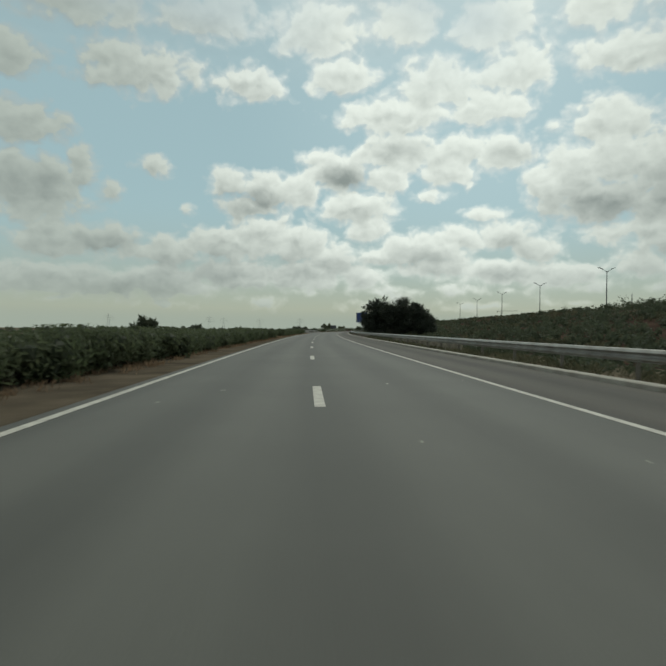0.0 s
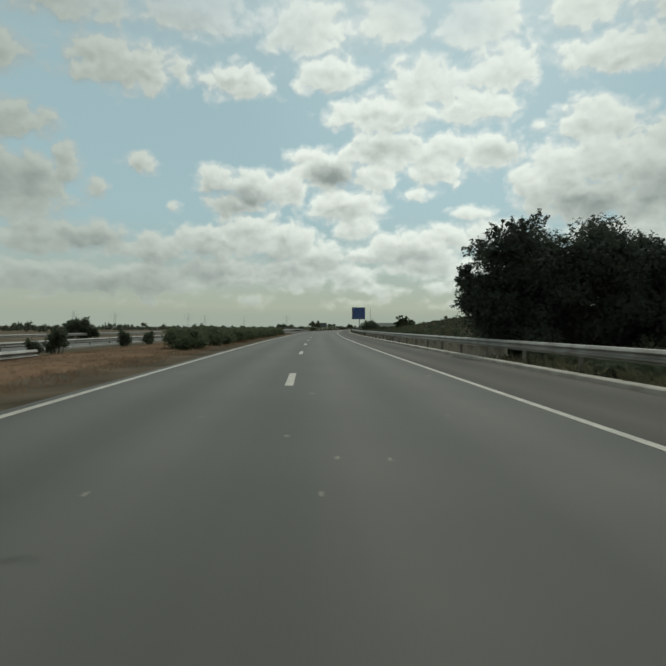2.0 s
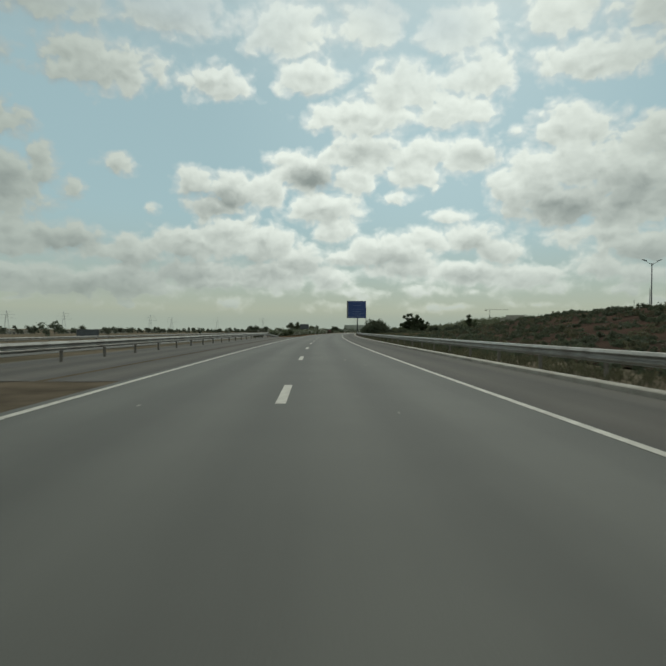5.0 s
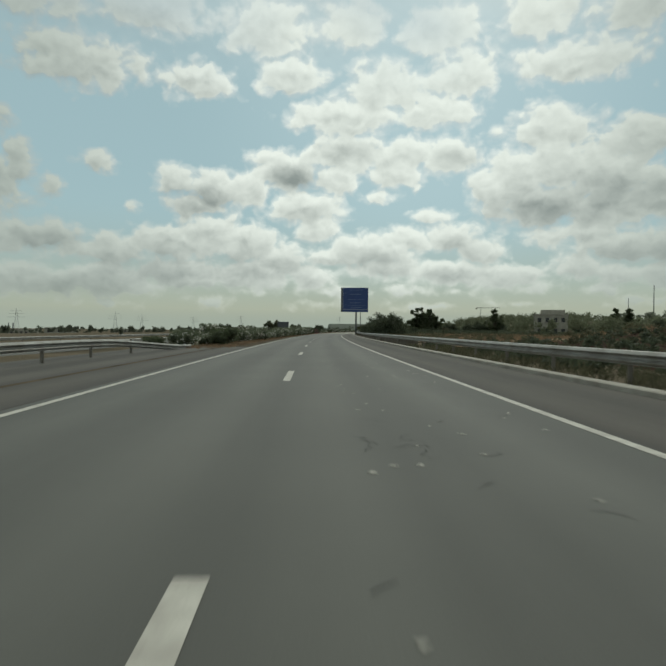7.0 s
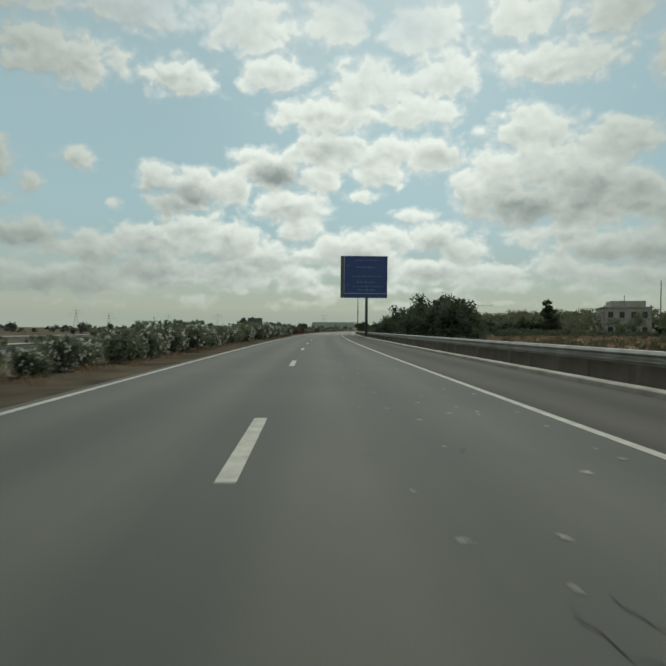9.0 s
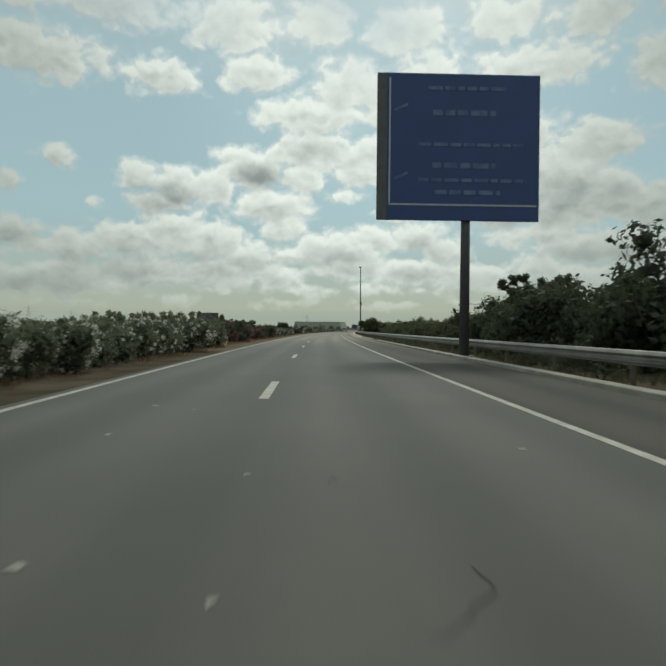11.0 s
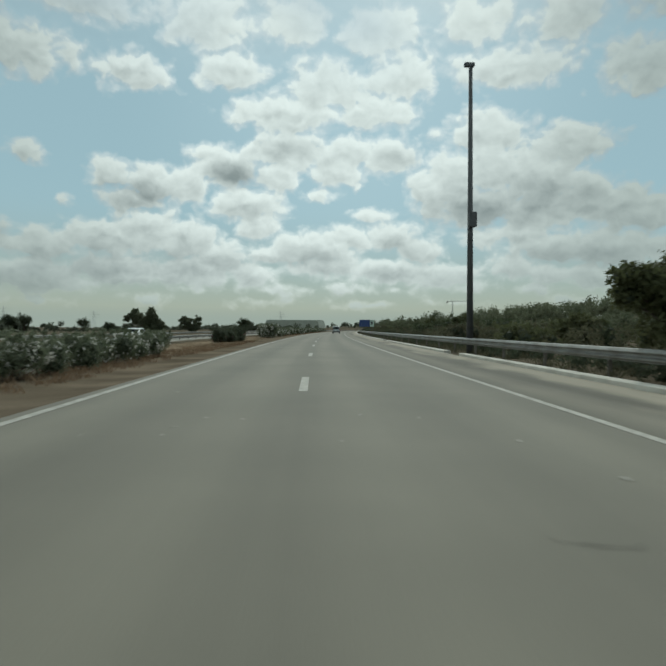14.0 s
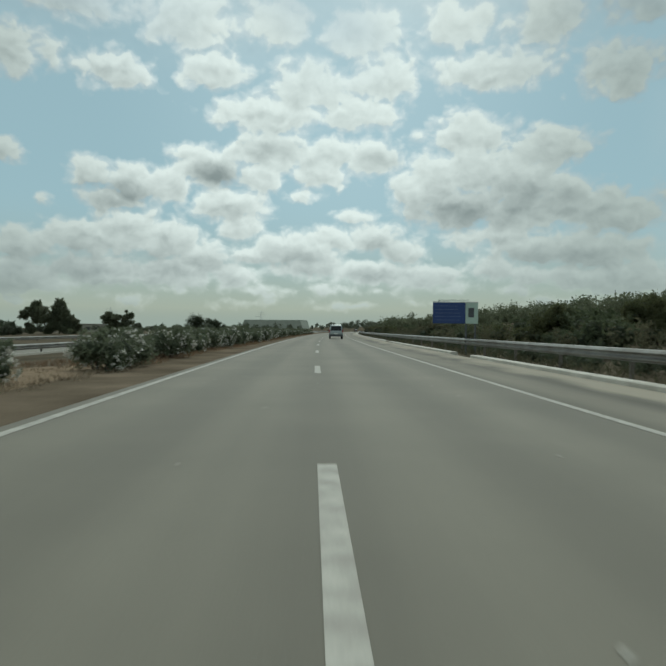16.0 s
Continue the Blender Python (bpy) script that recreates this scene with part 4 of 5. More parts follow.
# ---------------------------------------------------------------- right-hand scrub and trees
scrub = leaf_kinds(lambda i: bush("scrub_bush", "dusty dark scrub bush on the embankment", 101 + i, 3.4, 2.0, 900, 0.15,
                                  (M_LEAF_OLIVE, M_LEAF_DRY, M_LEAF)[i], group="embankment scrub", spike=0.1), 3)
spots = [[], [], []]
for i in range(60):
    spots[rng.integers(3)].append((rng.uniform(392, 432), rng.uniform(9.6, 34), 0.45 + 0.5 * rng.random()))
for i in range(120):
    spots[rng.integers(3)].append((rng.uniform(452, 640), rng.uniform(9.4, 30), 0.4 + 0.55 * rng.random()))
for i in range(12):
    spots[2].append((rng.uniform(525, 550), rng.uniform(18, 34), 1.1 + 0.5 * rng.random()))
for i in range(3):
    scatter(scrub[i], spots[i], 110 + i)

big_tree = tree("roadside_tree", "large dark spreading tree behind the crash barrier", 71, 6.1, 11.2, 130000, 0.08, M_LEAF_DEEP, 0.15, 230, low=0.2,
                lobes=[(-2.7, 0, 4.0, 2.0), (-1.6, 0.5, 3.0, 1.9), (1.3, 0, 4.55, 2.1), (0.2, -0.4, 2.6, 2.2), (4.0, 0, 3.5, 1.8), (-2.9, 0, 1.5, 1.9), (1.0, 1, 1.4, 2.2),
                       (4.2, 0.5, 1.4, 1.7), (-4.6, 0.2, 2.7, 0.95), (2.6, 0.3, 4.1, 1.3), (-5.0, 0, 3.6, 0.45),
                       (-0.8, 0.2, 3.9, 1.7), (2.9, 0.5, 2.5, 2.0), (5.0, 0, 2.2, 1.2), (3.6, -0.4, 1.1, 2.0), (-3.6, 0.4, 2.4, 1.8)])
big_tree.matrix_basis = stand(87, 12.0, float(rise(87, 12.0)) - 0.1)

thicket = leaf_kinds(lambda i: tree("thicket_tree", "rounded dark green thicket tree beside the road", 121 + i, 5.0, 8.0, 16000, 0.135, M_LEAF_DARK, 0.1, 100,
                                    "roadside thicket", flat=0.9, low=0.1, dome=True), 2)
scatter(thicket[0], [(333, 13.4, 1.02), (346, 12.9, 1.08), (362, 11.2, 0.82), (387, 19, 0.5), (402, 25, 0.5), (415, 24, 0.5), (425, 26.5, 0.72), (427, 40, 0.85), (420, 33, 0.62)], 130)
scatter(thicket[1], [(339, 13.1, 1.14), (350, 12.6, 1.0), (430, 51, 1.0), (432, 58, 1.05), (354, 11.8, 0.95), (369, 10.6, 0.68), (378, 23, 0.5), (407, 31, 0.55), (424, 20.5, 0.5), (425, 30, 0.66), (432, 47, 0.9), (418, 36.5, 0.6),
                     (430, 86, 0.7), (431, 93, 1.0), (430, 102, 1.3)], 131)
acacia = tree("acacia_tree", "feathery light green acacia bush overhanging the crash barrier", 141, 3.2, 5.0, 20000, 0.075, M_LEAF_OLIVE, 0.1, 90, low=0.1,
              lobes=[(0, 0, 1.7, 1.5), (-1.1, 0, 1.6, 1.1), (1.3, 0, 1.5, 1.2), (-1.9, 0, 2.2, 0.55), (0.2, 0, 2.5, 0.75), (-1.0, 0.5, 2.4, 0.5)])
acacia.matrix_basis = stand(439.5, 9.0, float(rise(439.5, 9.0)) - 0.1)
for sp, d, k, turn in ((437, 14.5, 0.8, 70), (462, 16, 0.7, 140), (536, 20, 1.05, 200), (531, 25, 1.2, 30)):
    copy_thing(acacia, stand(sp, d, float(rise(sp, d)) - 0.1, turn) @ Matrix.Diagonal((k, k, k, 1)))
old_gum = tree("eucalyptus_tree", "tall many-stemmed eucalyptus with a ragged open crown", 149, 9.6, 11.0, 120000, 0.085, M_LEAF, 0.2, 150, "eucalyptus trees", low=0.4,
               lobes=[(-3.9, 0, 7.2, 0.9), (-2.7, 0.5, 8.0, 0.9), (-1.3, 0, 8.2, 1.0), (-2.2, 0, 6.3, 1.5), (0.1, -0.5, 6.1, 1.4), (1.7, 0, 7.4, 1.0), (3.0, 0.4, 6.2, 1.0),
                      (4.4, 0, 5.5, 0.95), (-4.9, 0, 3.6, 1.2), (6.2, 0.6, 4.2, 1.0), (-2.8, 0, 2.8, 2.2), (0.2, 0, 2.8, 2.3), (3.2, 0, 2.8, 2.2),
                      (-3.0, 0.3, 5.0, 1.7), (1.0, 0, 4.8, 1.9), (3.6, 0.3, 4.4, 1.6), (-0.9, 0, 4.6, 1.9), (5.0, 0, 2.2, 2.0)])
old_gum.matrix_basis = stand(419, 30.0, float(rise(419, 30.0)) - 0.1)
gum = leaf_kinds(lambda i: tree("eucalyptus_tree", "tall dark eucalyptus with an open ragged crown", 151 + i, 10.5, 6.0, 30000, 0.1, M_LEAF, 0.08, 60,
                                "eucalyptus trees", low=0.3,
                                lobes=[(0.2, 0, 1.8, 1.7), (-0.9, 0.2, 3.4, 1.5), (0.8, -0.2, 4.8, 1.5), (-0.6 + 0.5 * i, 0, 6.4, 1.5), (0.5, 0.3, 7.9, 1.7), (-0.4 + 0.7 * i, 0, 9.0, 1.2),
                                       (1.7, 0, 3.2, 1.7), (-1.8, 0, 5.0, 1.4), (1.5, 0, 6.2, 1.2)]), 2)
scatter(gum[0], [(413, 31, 0.8), (460, 35.2, 0.68)], 160)
scatter(gum[1], [(428, 56, 0.86), (433, 59, 0.7), (447, 36, 0.5), (420, 94, 0.95), (424, 101, 0.9)], 161)
pine = leaf_kinds(lambda i: tree("pine_tree", "broad dark umbrella pine beyond the carriageways", 171 + i, 8.6, 9.5, 9000, 0.13, M_LEAF_DARK, 0.32, 18,
                                 "pines beyond the road", flat=0.75), 2)
broad = tree("broad_tree", "broad dark tree with a rounded crown beyond the carriageways", 191, 8.6, 13.0, 18000, 0.21, M_LEAF_DARK, 0.1, 60, "pines beyond the road", low=0.5, dome=True)
stone_pine = tree("pine_tree", "broad dark stone pine with two rounded crowns beyond the carriageways", 188, 8.2, 14.0, 46000, 0.19, M_LEAF_HILL, 0.2, 120, "pines beyond the road", low=0.4,
                  lobes=[(-4.5, 0, 6.0, 2.1), (-6.4, 0, 4.6, 1.3), (-3.0, 0, 5.6, 2.2), (2.2, 0, 6.3, 2.1), (0.2, 0, 4.4, 2.4), (3.6, 0, 3.4, 2.2), (6.0, 0, 2.6, 1.6),
                         (-4.6, 0, 1.6, 1.9), (0.5, 0, 1.8, 2.4), (4.2, 0, 1.2, 2.2),
                         (-1.8, 0, 4.2, 2.5), (1.4, 0, 3.4, 2.7), (-3.6, 0, 4.6, 2.0), (3.0, 0, 5.0, 1.8)])
stone_pine.matrix_basis = stand(625, -66.5, float(rise(625, -66.5)) - 0.1)
small_pine = tree("pine_tree", "small dark pine with a notched crown beyond the carriageways", 189, 6.4, 9.0, 18000, 0.16, M_LEAF_HILL, 0.2, 70, "pines beyond the road", low=0.3,
                  lobes=[(-2.4, 0, 4.8, 1.5), (-3.6, 0, 3.8, 1.2), (2.4, 0, 4.9, 1.2), (-1.8, 0, 2.4, 1.9), (1.8, 0, 2.6, 1.6), (0.2, 0, 1.6, 2.0), (-1.2, 0, 3.4, 1.8), (1.4, 0, 3.6, 1.3)])
small_pine.matrix_basis = stand(627, -50.8, float(rise(627, -50.8)) - 0.1)
scatter(broad, [(600, -61.8, 0.38), (739, -58, 0.85), (590, -92, 0.7), (636, -84, 0.5), (92.6, -26.8, 0.43), (134.7, -28.9, 0.37)], 182)
scatter(pine[0], [(590, -88, 0.6)], 180)
scatter(pine[1], [(634, -34, 0.6), (640, -96, 0.6)], 181)


def woods(name, label, regions, seed, mat, size=0.55):
    """Far woodland: countless crowns of loose leaf clumps; regions of (s0, s1, d0, d1, crowns, height)."""
    rng = np.random.default_rng(seed)
    quads = []
    for s0, s1, d0, d1, n, h in regions:
        for i in range(n):
            s, d = rng.uniform(s0, s1), rng.uniform(d0, d1)
            x, y = at_np(s, d)
            z = float(rise(s, d))
            hh = h * rng.uniform(0.55, 1.15)
            w = hh * rng.uniform(0.45, 0.8)
            cs = [(x + rng.normal() * w * 0.35, y + rng.normal() * w * 0.35, z + hh * rng.uniform(0.3, 0.8)) for _ in range(4)]
            quads.append(leaves(rng, cs, [w * 0.36] * 4, 260, size * (0.16 + h / 16), 1.6, 0.2))
    ob = new(name, leaf_mesh(name, np.concatenate(quads), mat))
    return tagged(ob, label, "woodland", kind="stuff")


def brush(name, label, regions, seed, mat, size):
    """Rank growth nobody could count: low tangled clumps; regions of (s0, s1, d0, d1, clumps, height)."""
    rng = np.random.default_rng(seed)
    quads = []
    for s0, s1, d0, d1, n, h in regions:
        for i in range(n):
            s, d = rng.uniform(s0, s1), rng.uniform(d0, d1)
            x, y = at_np(s, d)
            z = float(rise(s, d))
            hh = h * rng.uniform(0.35, 1.2)
            w = max(0.6, hh * rng.uniform(0.5, 0.9))
            cs = [(x + rng.normal() * w * 0.5, y + rng.normal() * w * 0.5, z + hh * rng.uniform(0.15, 0.75)) for _ in range(4)]
            quads.append(leaves(rng, cs, [w * 0.42] * 4, 130, size, 2.4, 0.15))
    ob = new(name, leaf_mesh(name, np.concatenate(quads), mat))
    return tagged(ob, label, "scrub", kind="stuff")


brush("verge_weeds", "low dark weeds behind the crash barrier", [(-5, 30, 7.9, 11.5, 90, 0.5), (56, 84, 7.9, 11.5, 90, 0.5), (30, 258, 8.2, 12.5, 420, 0.5), (340, 640, 8.1, 11, 520, 0.55)], 210, M_LEAF_DARK, 0.09)
brush("dark_scrub", "dark rank scrub covering the embankment", [(-5, 100, 12, 40, 420, 0.9), (140, 262, 12, 40, 380, 0.8), (-5, 60, 13, 50, 420, 1.6), (60, 95, 20, 50, 110, 1.0), (14, 56, 22, 44, 90, 2.4), (80, 160, 13, 30, 160, 1.0), (100, 262, 12, 56, 900, 0.5), (258, 330, 46, 66, 160, 1.6), (385, 432, 10, 60, 420, 1.5), (345, 400, 18, 66, 260, 1.0), (290, 350, 42, 70, 160, 1.2)] , 211, M_LEAF_DARK, 0.13)
brush("dry_scrub", "low dry scrub and weeds on the embankment", [(80, 330, 11, 48, 1100, 0.7), (150, 300, 40, 56, 60, 0.5), (-5, 95, 12, 52, 420, 0.9), (330, 400, 22, 60, 60, 0.8), (440, 600, 9.5, 36, 620, 1.6)], 212, M_LEAF_DRY, 0.1)


woods("woodland", "dark green wooded slope beside the motorway",
      [(450, 640, 30, 70, 170, 3.2), (480, 640, 60, 120, 120, 4.8), (640, 900, 16, 60, 190, 7.0), (620, 900, 60, 160, 220, 9.0), (380, 470, 66, 150, 90, 6.5), (440, 560, 110, 260, 110, 7.5),
       (300, 420, 95, 170, 60, 6.0)], 201, M_LEAF_HILL)
woods("far_woodland", "far tree belt on the horizon, paled as if by haze",
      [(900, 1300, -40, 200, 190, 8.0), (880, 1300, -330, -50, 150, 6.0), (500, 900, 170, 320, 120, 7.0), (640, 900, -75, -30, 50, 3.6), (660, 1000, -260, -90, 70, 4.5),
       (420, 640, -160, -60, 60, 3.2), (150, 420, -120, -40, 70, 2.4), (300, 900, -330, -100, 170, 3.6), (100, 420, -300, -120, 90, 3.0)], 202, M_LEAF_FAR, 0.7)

# ---------------------------------------------------------------- signs, lamps and poles
# pylon colour lightened towards the sky, standing in for distance haze
M_PYLON = material("pylon_hazed", (0.46, 0.48, 0.46), 0.7, 0, 0.1, 2, 20, 0)
M_RIM = material("sign_rim", (0.36, 0.38, 0.40), 0.5, 0.2, 0.1, 2, 20, 0.02)
sign = thing("direction_sign", "large blue motorway direction sign on a steel post", "road sign", m=stand(361, 6.6))
part("panel", box(-3.38, 3.32, -0.06, 0.06, 5.6, 11.6, 0.02), M_SIGN_BLUE, sign)
part("edge_strip", box(-3.38, -2.98, -0.085, -0.064, 5.62, 11.58), M_DARK_STEEL, sign, "dark steel strip down the sign's edge")
part("border", box(-2.9, -2.83, -0.085, -0.064, 6.3, 11.4), M_RIM, sign)
part("border", box(-2.9, 3.2, -0.085, -0.064, 6.2, 6.27), M_RIM, sign)
for z, x0, x1, h in ((11.0, -1.3, 1.9, 0.16), (10.0, -1.1, 1.5, 0.22), (8.7, -1.7, 2.7, 0.14), (7.85, -1.1, 1.5, 0.22), (7.25, -1.7, 2.8, 0.14), (6.75, -1.0, 1.7, 0.18)):
    x = x0
    while x < x1:
        w = random.uniform(0.25, 0.7)
        part("letter_bar", box(x, min(x + w, x1), -0.075, -0.064, z - h / 2, z + h / 2), M_LETTER, sign)
        x += w + 0.12
for z in (10.2, 7.4):
    bm = box(-0.3, 0.3, -0.075, -0.064, -0.05, 0.05)
    bmesh.ops.transform(bm, matrix=pose(-2.4, 0, z, 0, -25, 0), verts=bm.verts)
    part("arrow_bar", bm, M_LETTER, sign)
part("post", tube((0.38, 0.32, -0.3), (0.38, 0.3, 11.2), 0.21, 0.17, 16), M_DARK_STEEL, sign)
part("base_plate", box(0.05, 0.85, -0.1, 0.7, -0.1, 0.06, 0.02), M_CONCRETE, sign)
for z in (6.2, 8.0, 9.8, 11.1):
    part("bracket", box(-3.0, 3.0, 0.064, 0.14, z - 0.05, z + 0.05, 0.01), M_DARK_STEEL, sign)

lamp = thing("street_lamp", "tall twin-arm street lamp on the embankment", "street lamp", "embankment lamps")
part("pole", tube((0, 0, -0.3), (0, 0, 7.5), 0.11, 0.07), M_DARK_STEEL, lamp)
for sx in (-1, 1):
    arm = part("arm", tube((0, 0, 7.25), (sx * 0.95, 0, 7.85), 0.05, 0.04, 8), M_DARK_STEEL, lamp)
    bm = box(-0.38, 0.38, -0.13, 0.13, -0.06, 0.06, 0.03)
    bmesh.ops.transform(bm, matrix=pose(sx * 1.2, 0, 7.98, 0, -sx * 16, 0), verts=bm.verts)
    part("lamp_head", bm, M_DARK_STEEL, arm)
for k, s in enumerate((70.5, 105.5, 140.6, 174.9, 210.6, 247.8)):
    m = stand(s, 52.2, 4.7)
    if k == 0:
        lamp.matrix_basis = m
    else:
        copy_thing(lamp, m)

mast = thing("utility_pole", "tall slim dark steel pole with an equipment box", "pole", m=stand(454.4, 7.47))
part("pole", tube((0, 0, -0.3), (-0.12, 0, 13.6), 0.16, 0.085), M_DARK_STEEL, mast)
part("head", box(-0.42, 0.06, -0.1, 0.1, 13.45, 13.65, 0.03), M_DARK_STEEL, mast)
part("equipment_box", box(-0.2, 0.16, -0.42, -0.16, 5.9, 6.6, 0.03), M_DARK_STEEL, mast)
part("clamp", tube((0, 0, 6.3), (0, 0, 6.38), 0.19, 0.19), M_STEEL, mast)
for s, d, z in ((1079, 290, 63), (1572, 265, 70)):
    base = float(rise(s, d))
    p = thing("utility_pole", "very tall slim grey mast on the far hills", "pole", "far poles", m=stand(s, d, base - 0.2))
    part("pole", tube((0, 0, 0), (0, 0, z - base), 0.75, 0.45, 8), M_DARK_STEEL, p)

board = thing("billboard", "grey back of a large square billboard on posts", "billboard", m=stand(466, -26.1, -0.3))
part("panel", box(-2.38, 2.38, -0.1, 0.1, 1.3, 4.75, 0.03), M_BOARD, board)
for x in (-1.6, 0.0, 1.6):
    part("post", box(x - 0.09, x + 0.09, 0.11, 0.29, -0.4, 4.4, 0.01), M_DARK_STEEL, board)
for z in (1.6, 2.5, 3.4, 4.4):
    part("rib", box(-2.38, 2.38, -0.15, -0.104, z - 0.03, z + 0.03, 0.006), M_DARK_STEEL, board)
board_b = thing("billboard", "small dark billboard beyond the opposite carriageway", "billboard", m=stand(235, -31.2, -0.7))
part("panel", box(-1.5, 1.5, -0.08, 0.08, 0.6, 1.65, 0.02), M_BOARD, board_b)
for x in (-1.1, 1.1):
    part("post", box(x - 0.06, x + 0.06, 0.085, 0.2, -0.4, 1.5, 0.01), M_DARK_STEEL, board_b)
board_c = thing("notice_board", "blue roadside notice board with a pale green end panel", "billboard", m=stand(516.0, 6.75, 0.0) @ Matrix.Diagonal((0.57, 0.57, 0.57, 1)) @ Matrix.Translation((0, 0, 1.12)))
part("panel", box(-1.95, 0.85, -0.05, 0.05, 1.45, 3.25, 0.02), M_SIGN_BLUE, board_c)
part("end_panel", box(0.87, 1.95, -0.05, 0.05, 1.45, 3.25, 0.02), M_PALE_GREEN, board_c, "pale green panel with a dark emblem")
part("emblem", box(1.1, 1.6, -0.075, -0.053, 2.0, 2.8, 0.01), M_BOARD, board_c, "dark rounded emblem")
part("top_rail", box(-1.97, 1.97, -0.06, 0.06, 3.26, 3.34, 0.01), M_WHITE, board_c)
for x in (0.95, 1.75):
    part("post", box(x - 0.07, x + 0.07, 0.055, 0.19, -1.4, 3.2, 0.01), M_DARK_STEEL, board_c)
for z in (1.75, 2.05, 2.35, 2.65, 2.95):
    part("letter_bar", box(-1.75, 0.6 - random.random() * 0.5, -0.062, -0.053, z - 0.018, z + 0.018), M_LETTER, board_c)


# ---------------------------------------------------------------- buildings
def wall_with_openings(w, h, th, openings):
    """A wall along x with openings (x0, x1, z0, z1) cut right through."""
    bm = bmesh.new()
    xs = sorted({0.0, w, *[v for o in openings for v in o[:2]]})
    for x0, x1 in zip(xs, xs[1:]):
        cuts = sorted([(o[2], o[3]) for o in openings if o[0] <= x0 + 1e-6 and o[1] >= x1 - 1e-6])
        z = 0.0
        for a, b in cuts + [(h, h)]:
            if a > z:
                add_box(bm, x0, x1, 0, th, z, a)
            z = b
    return bm


def house(m):
    hs = thing("house", "unfinished two-storey concrete house with a flat roof", "house", m=m)
    W, L, H = 11.0, 13.0, 7.4
    front = [(x, x + 1.2, z, z + (1.5 if z > 3 else 2.0)) for x in (1.0, 3.6, 6.3, 8.8) for z in (0.6, 4.9)]
    side = [(x, x + 1.2, z, z + 1.5) for x in (1.2, 4.6, 8.0, 11.0) for z in (1.2, 4.9)]
    sides = (("wall", W, front, pose(0, 0, 0)), ("wall", L, side, pose(W, 0, 0, 0, 0, 90)), ("wall", W, front, pose(W, L, 0, 0, 0, 180)),
             ("wall", L, side, pose(0, L, 0, 0, 0, -90)))
    for nm, w, ops, mm in sides:
        bm = wall_with_openings(w, H, 0.22, ops)
        wl = part(nm, bm, M_PLASTER, hs)
        wl.matrix_basis = mm
        for x0, x1, z0, z1 in ops:
            # near-black sheet in each opening, painted for the shade of the room
            wi = part("window", box(x0, x1, 0.15, 0.18, z0, z1), M_DARK_SHEET, wl, "unglazed window opening closed by a sheet coloured like shade")
            part("sill", box(x0 - 0.08, x1 + 0.08, -0.07, 0.1, z0 - 0.1, z0 - 0.004), M_CONCRETE, wl)
    part("floor_slab", box(0.23, W - 0.23, 0.23, L - 0.23, 3.5, 3.75), M_CONCRETE, hs)
    part("roof", box(-0.25, W + 0.25, -0.25, L + 0.25, H + 0.004, H + 0.3, 0.02), M_CONCRETE, hs)
    part("roof_room", box(2.2, W - 0.8, 3.0, L - 2, H + 0.304, H + 1.9, 0.05), M_PLASTER, hs)
    for x in (0.1, 3.4, 7.2, 10.6):
        part("stub_column", box(x, x + 0.25, 0.0, 0.25, H + 0.304, H + 0.75), M_CONCRETE, hs)
    return hs


house(stand(427, 69.4, float(rise(427, 75)) - 0.6, -14))


def block(s, d, w, l, h, label, mat, rows=1):
    z = float(rise(s, d))
    b = thing("far_building", label, "building", "far buildings", m=stand(s, d, z - 0.5))
    wl = part("wall", box(-w / 2, w / 2, 0, l, 0, h, 0.05), mat, b)
    part("roof", box(-w / 2 - 0.3, w / 2 + 0.3, -0.3, l + 0.3, h + 0.004, h + 0.4, 0.05), M_CONCRETE, b)
    n = max(2, int(w / 5))
    for r in range(rows):
        for i in range(n):
            x = -w / 2 + (i + 0.5) * w / n
            z0 = (r + 0.35) * h / rows
            part("window", box(x - w / n * 0.25, x + w / n * 0.25, -0.03, 0.05, z0, z0 + h / rows * 0.35), M_DARK_SHEET, wl)


mound = new("earth_mound")
bm = box(-30, 30, 0, 30, -1, 11.0, 0.6)
for v in bm.verts:
    if v.co.z < 5:
        v.co.x *= 1.12
part("bank", bm, M_MOUND_HAZED, mound)
mound.matrix_basis = stand(1060, -116, -0.5)
tagged(mound, "long flat-topped overgrown mound in the distance", "mound")
for s, d, w, h in ((690, -325, 30, 6), (720, -425, 34, 7), (640, -250, 16, 5), (800, -300, 26, 6), (900, -210, 18, 7), (560, -190, 14, 4)):
    block(s, d, w, 12, h, "low pale building on the far plain", M_PLASTER, 1)


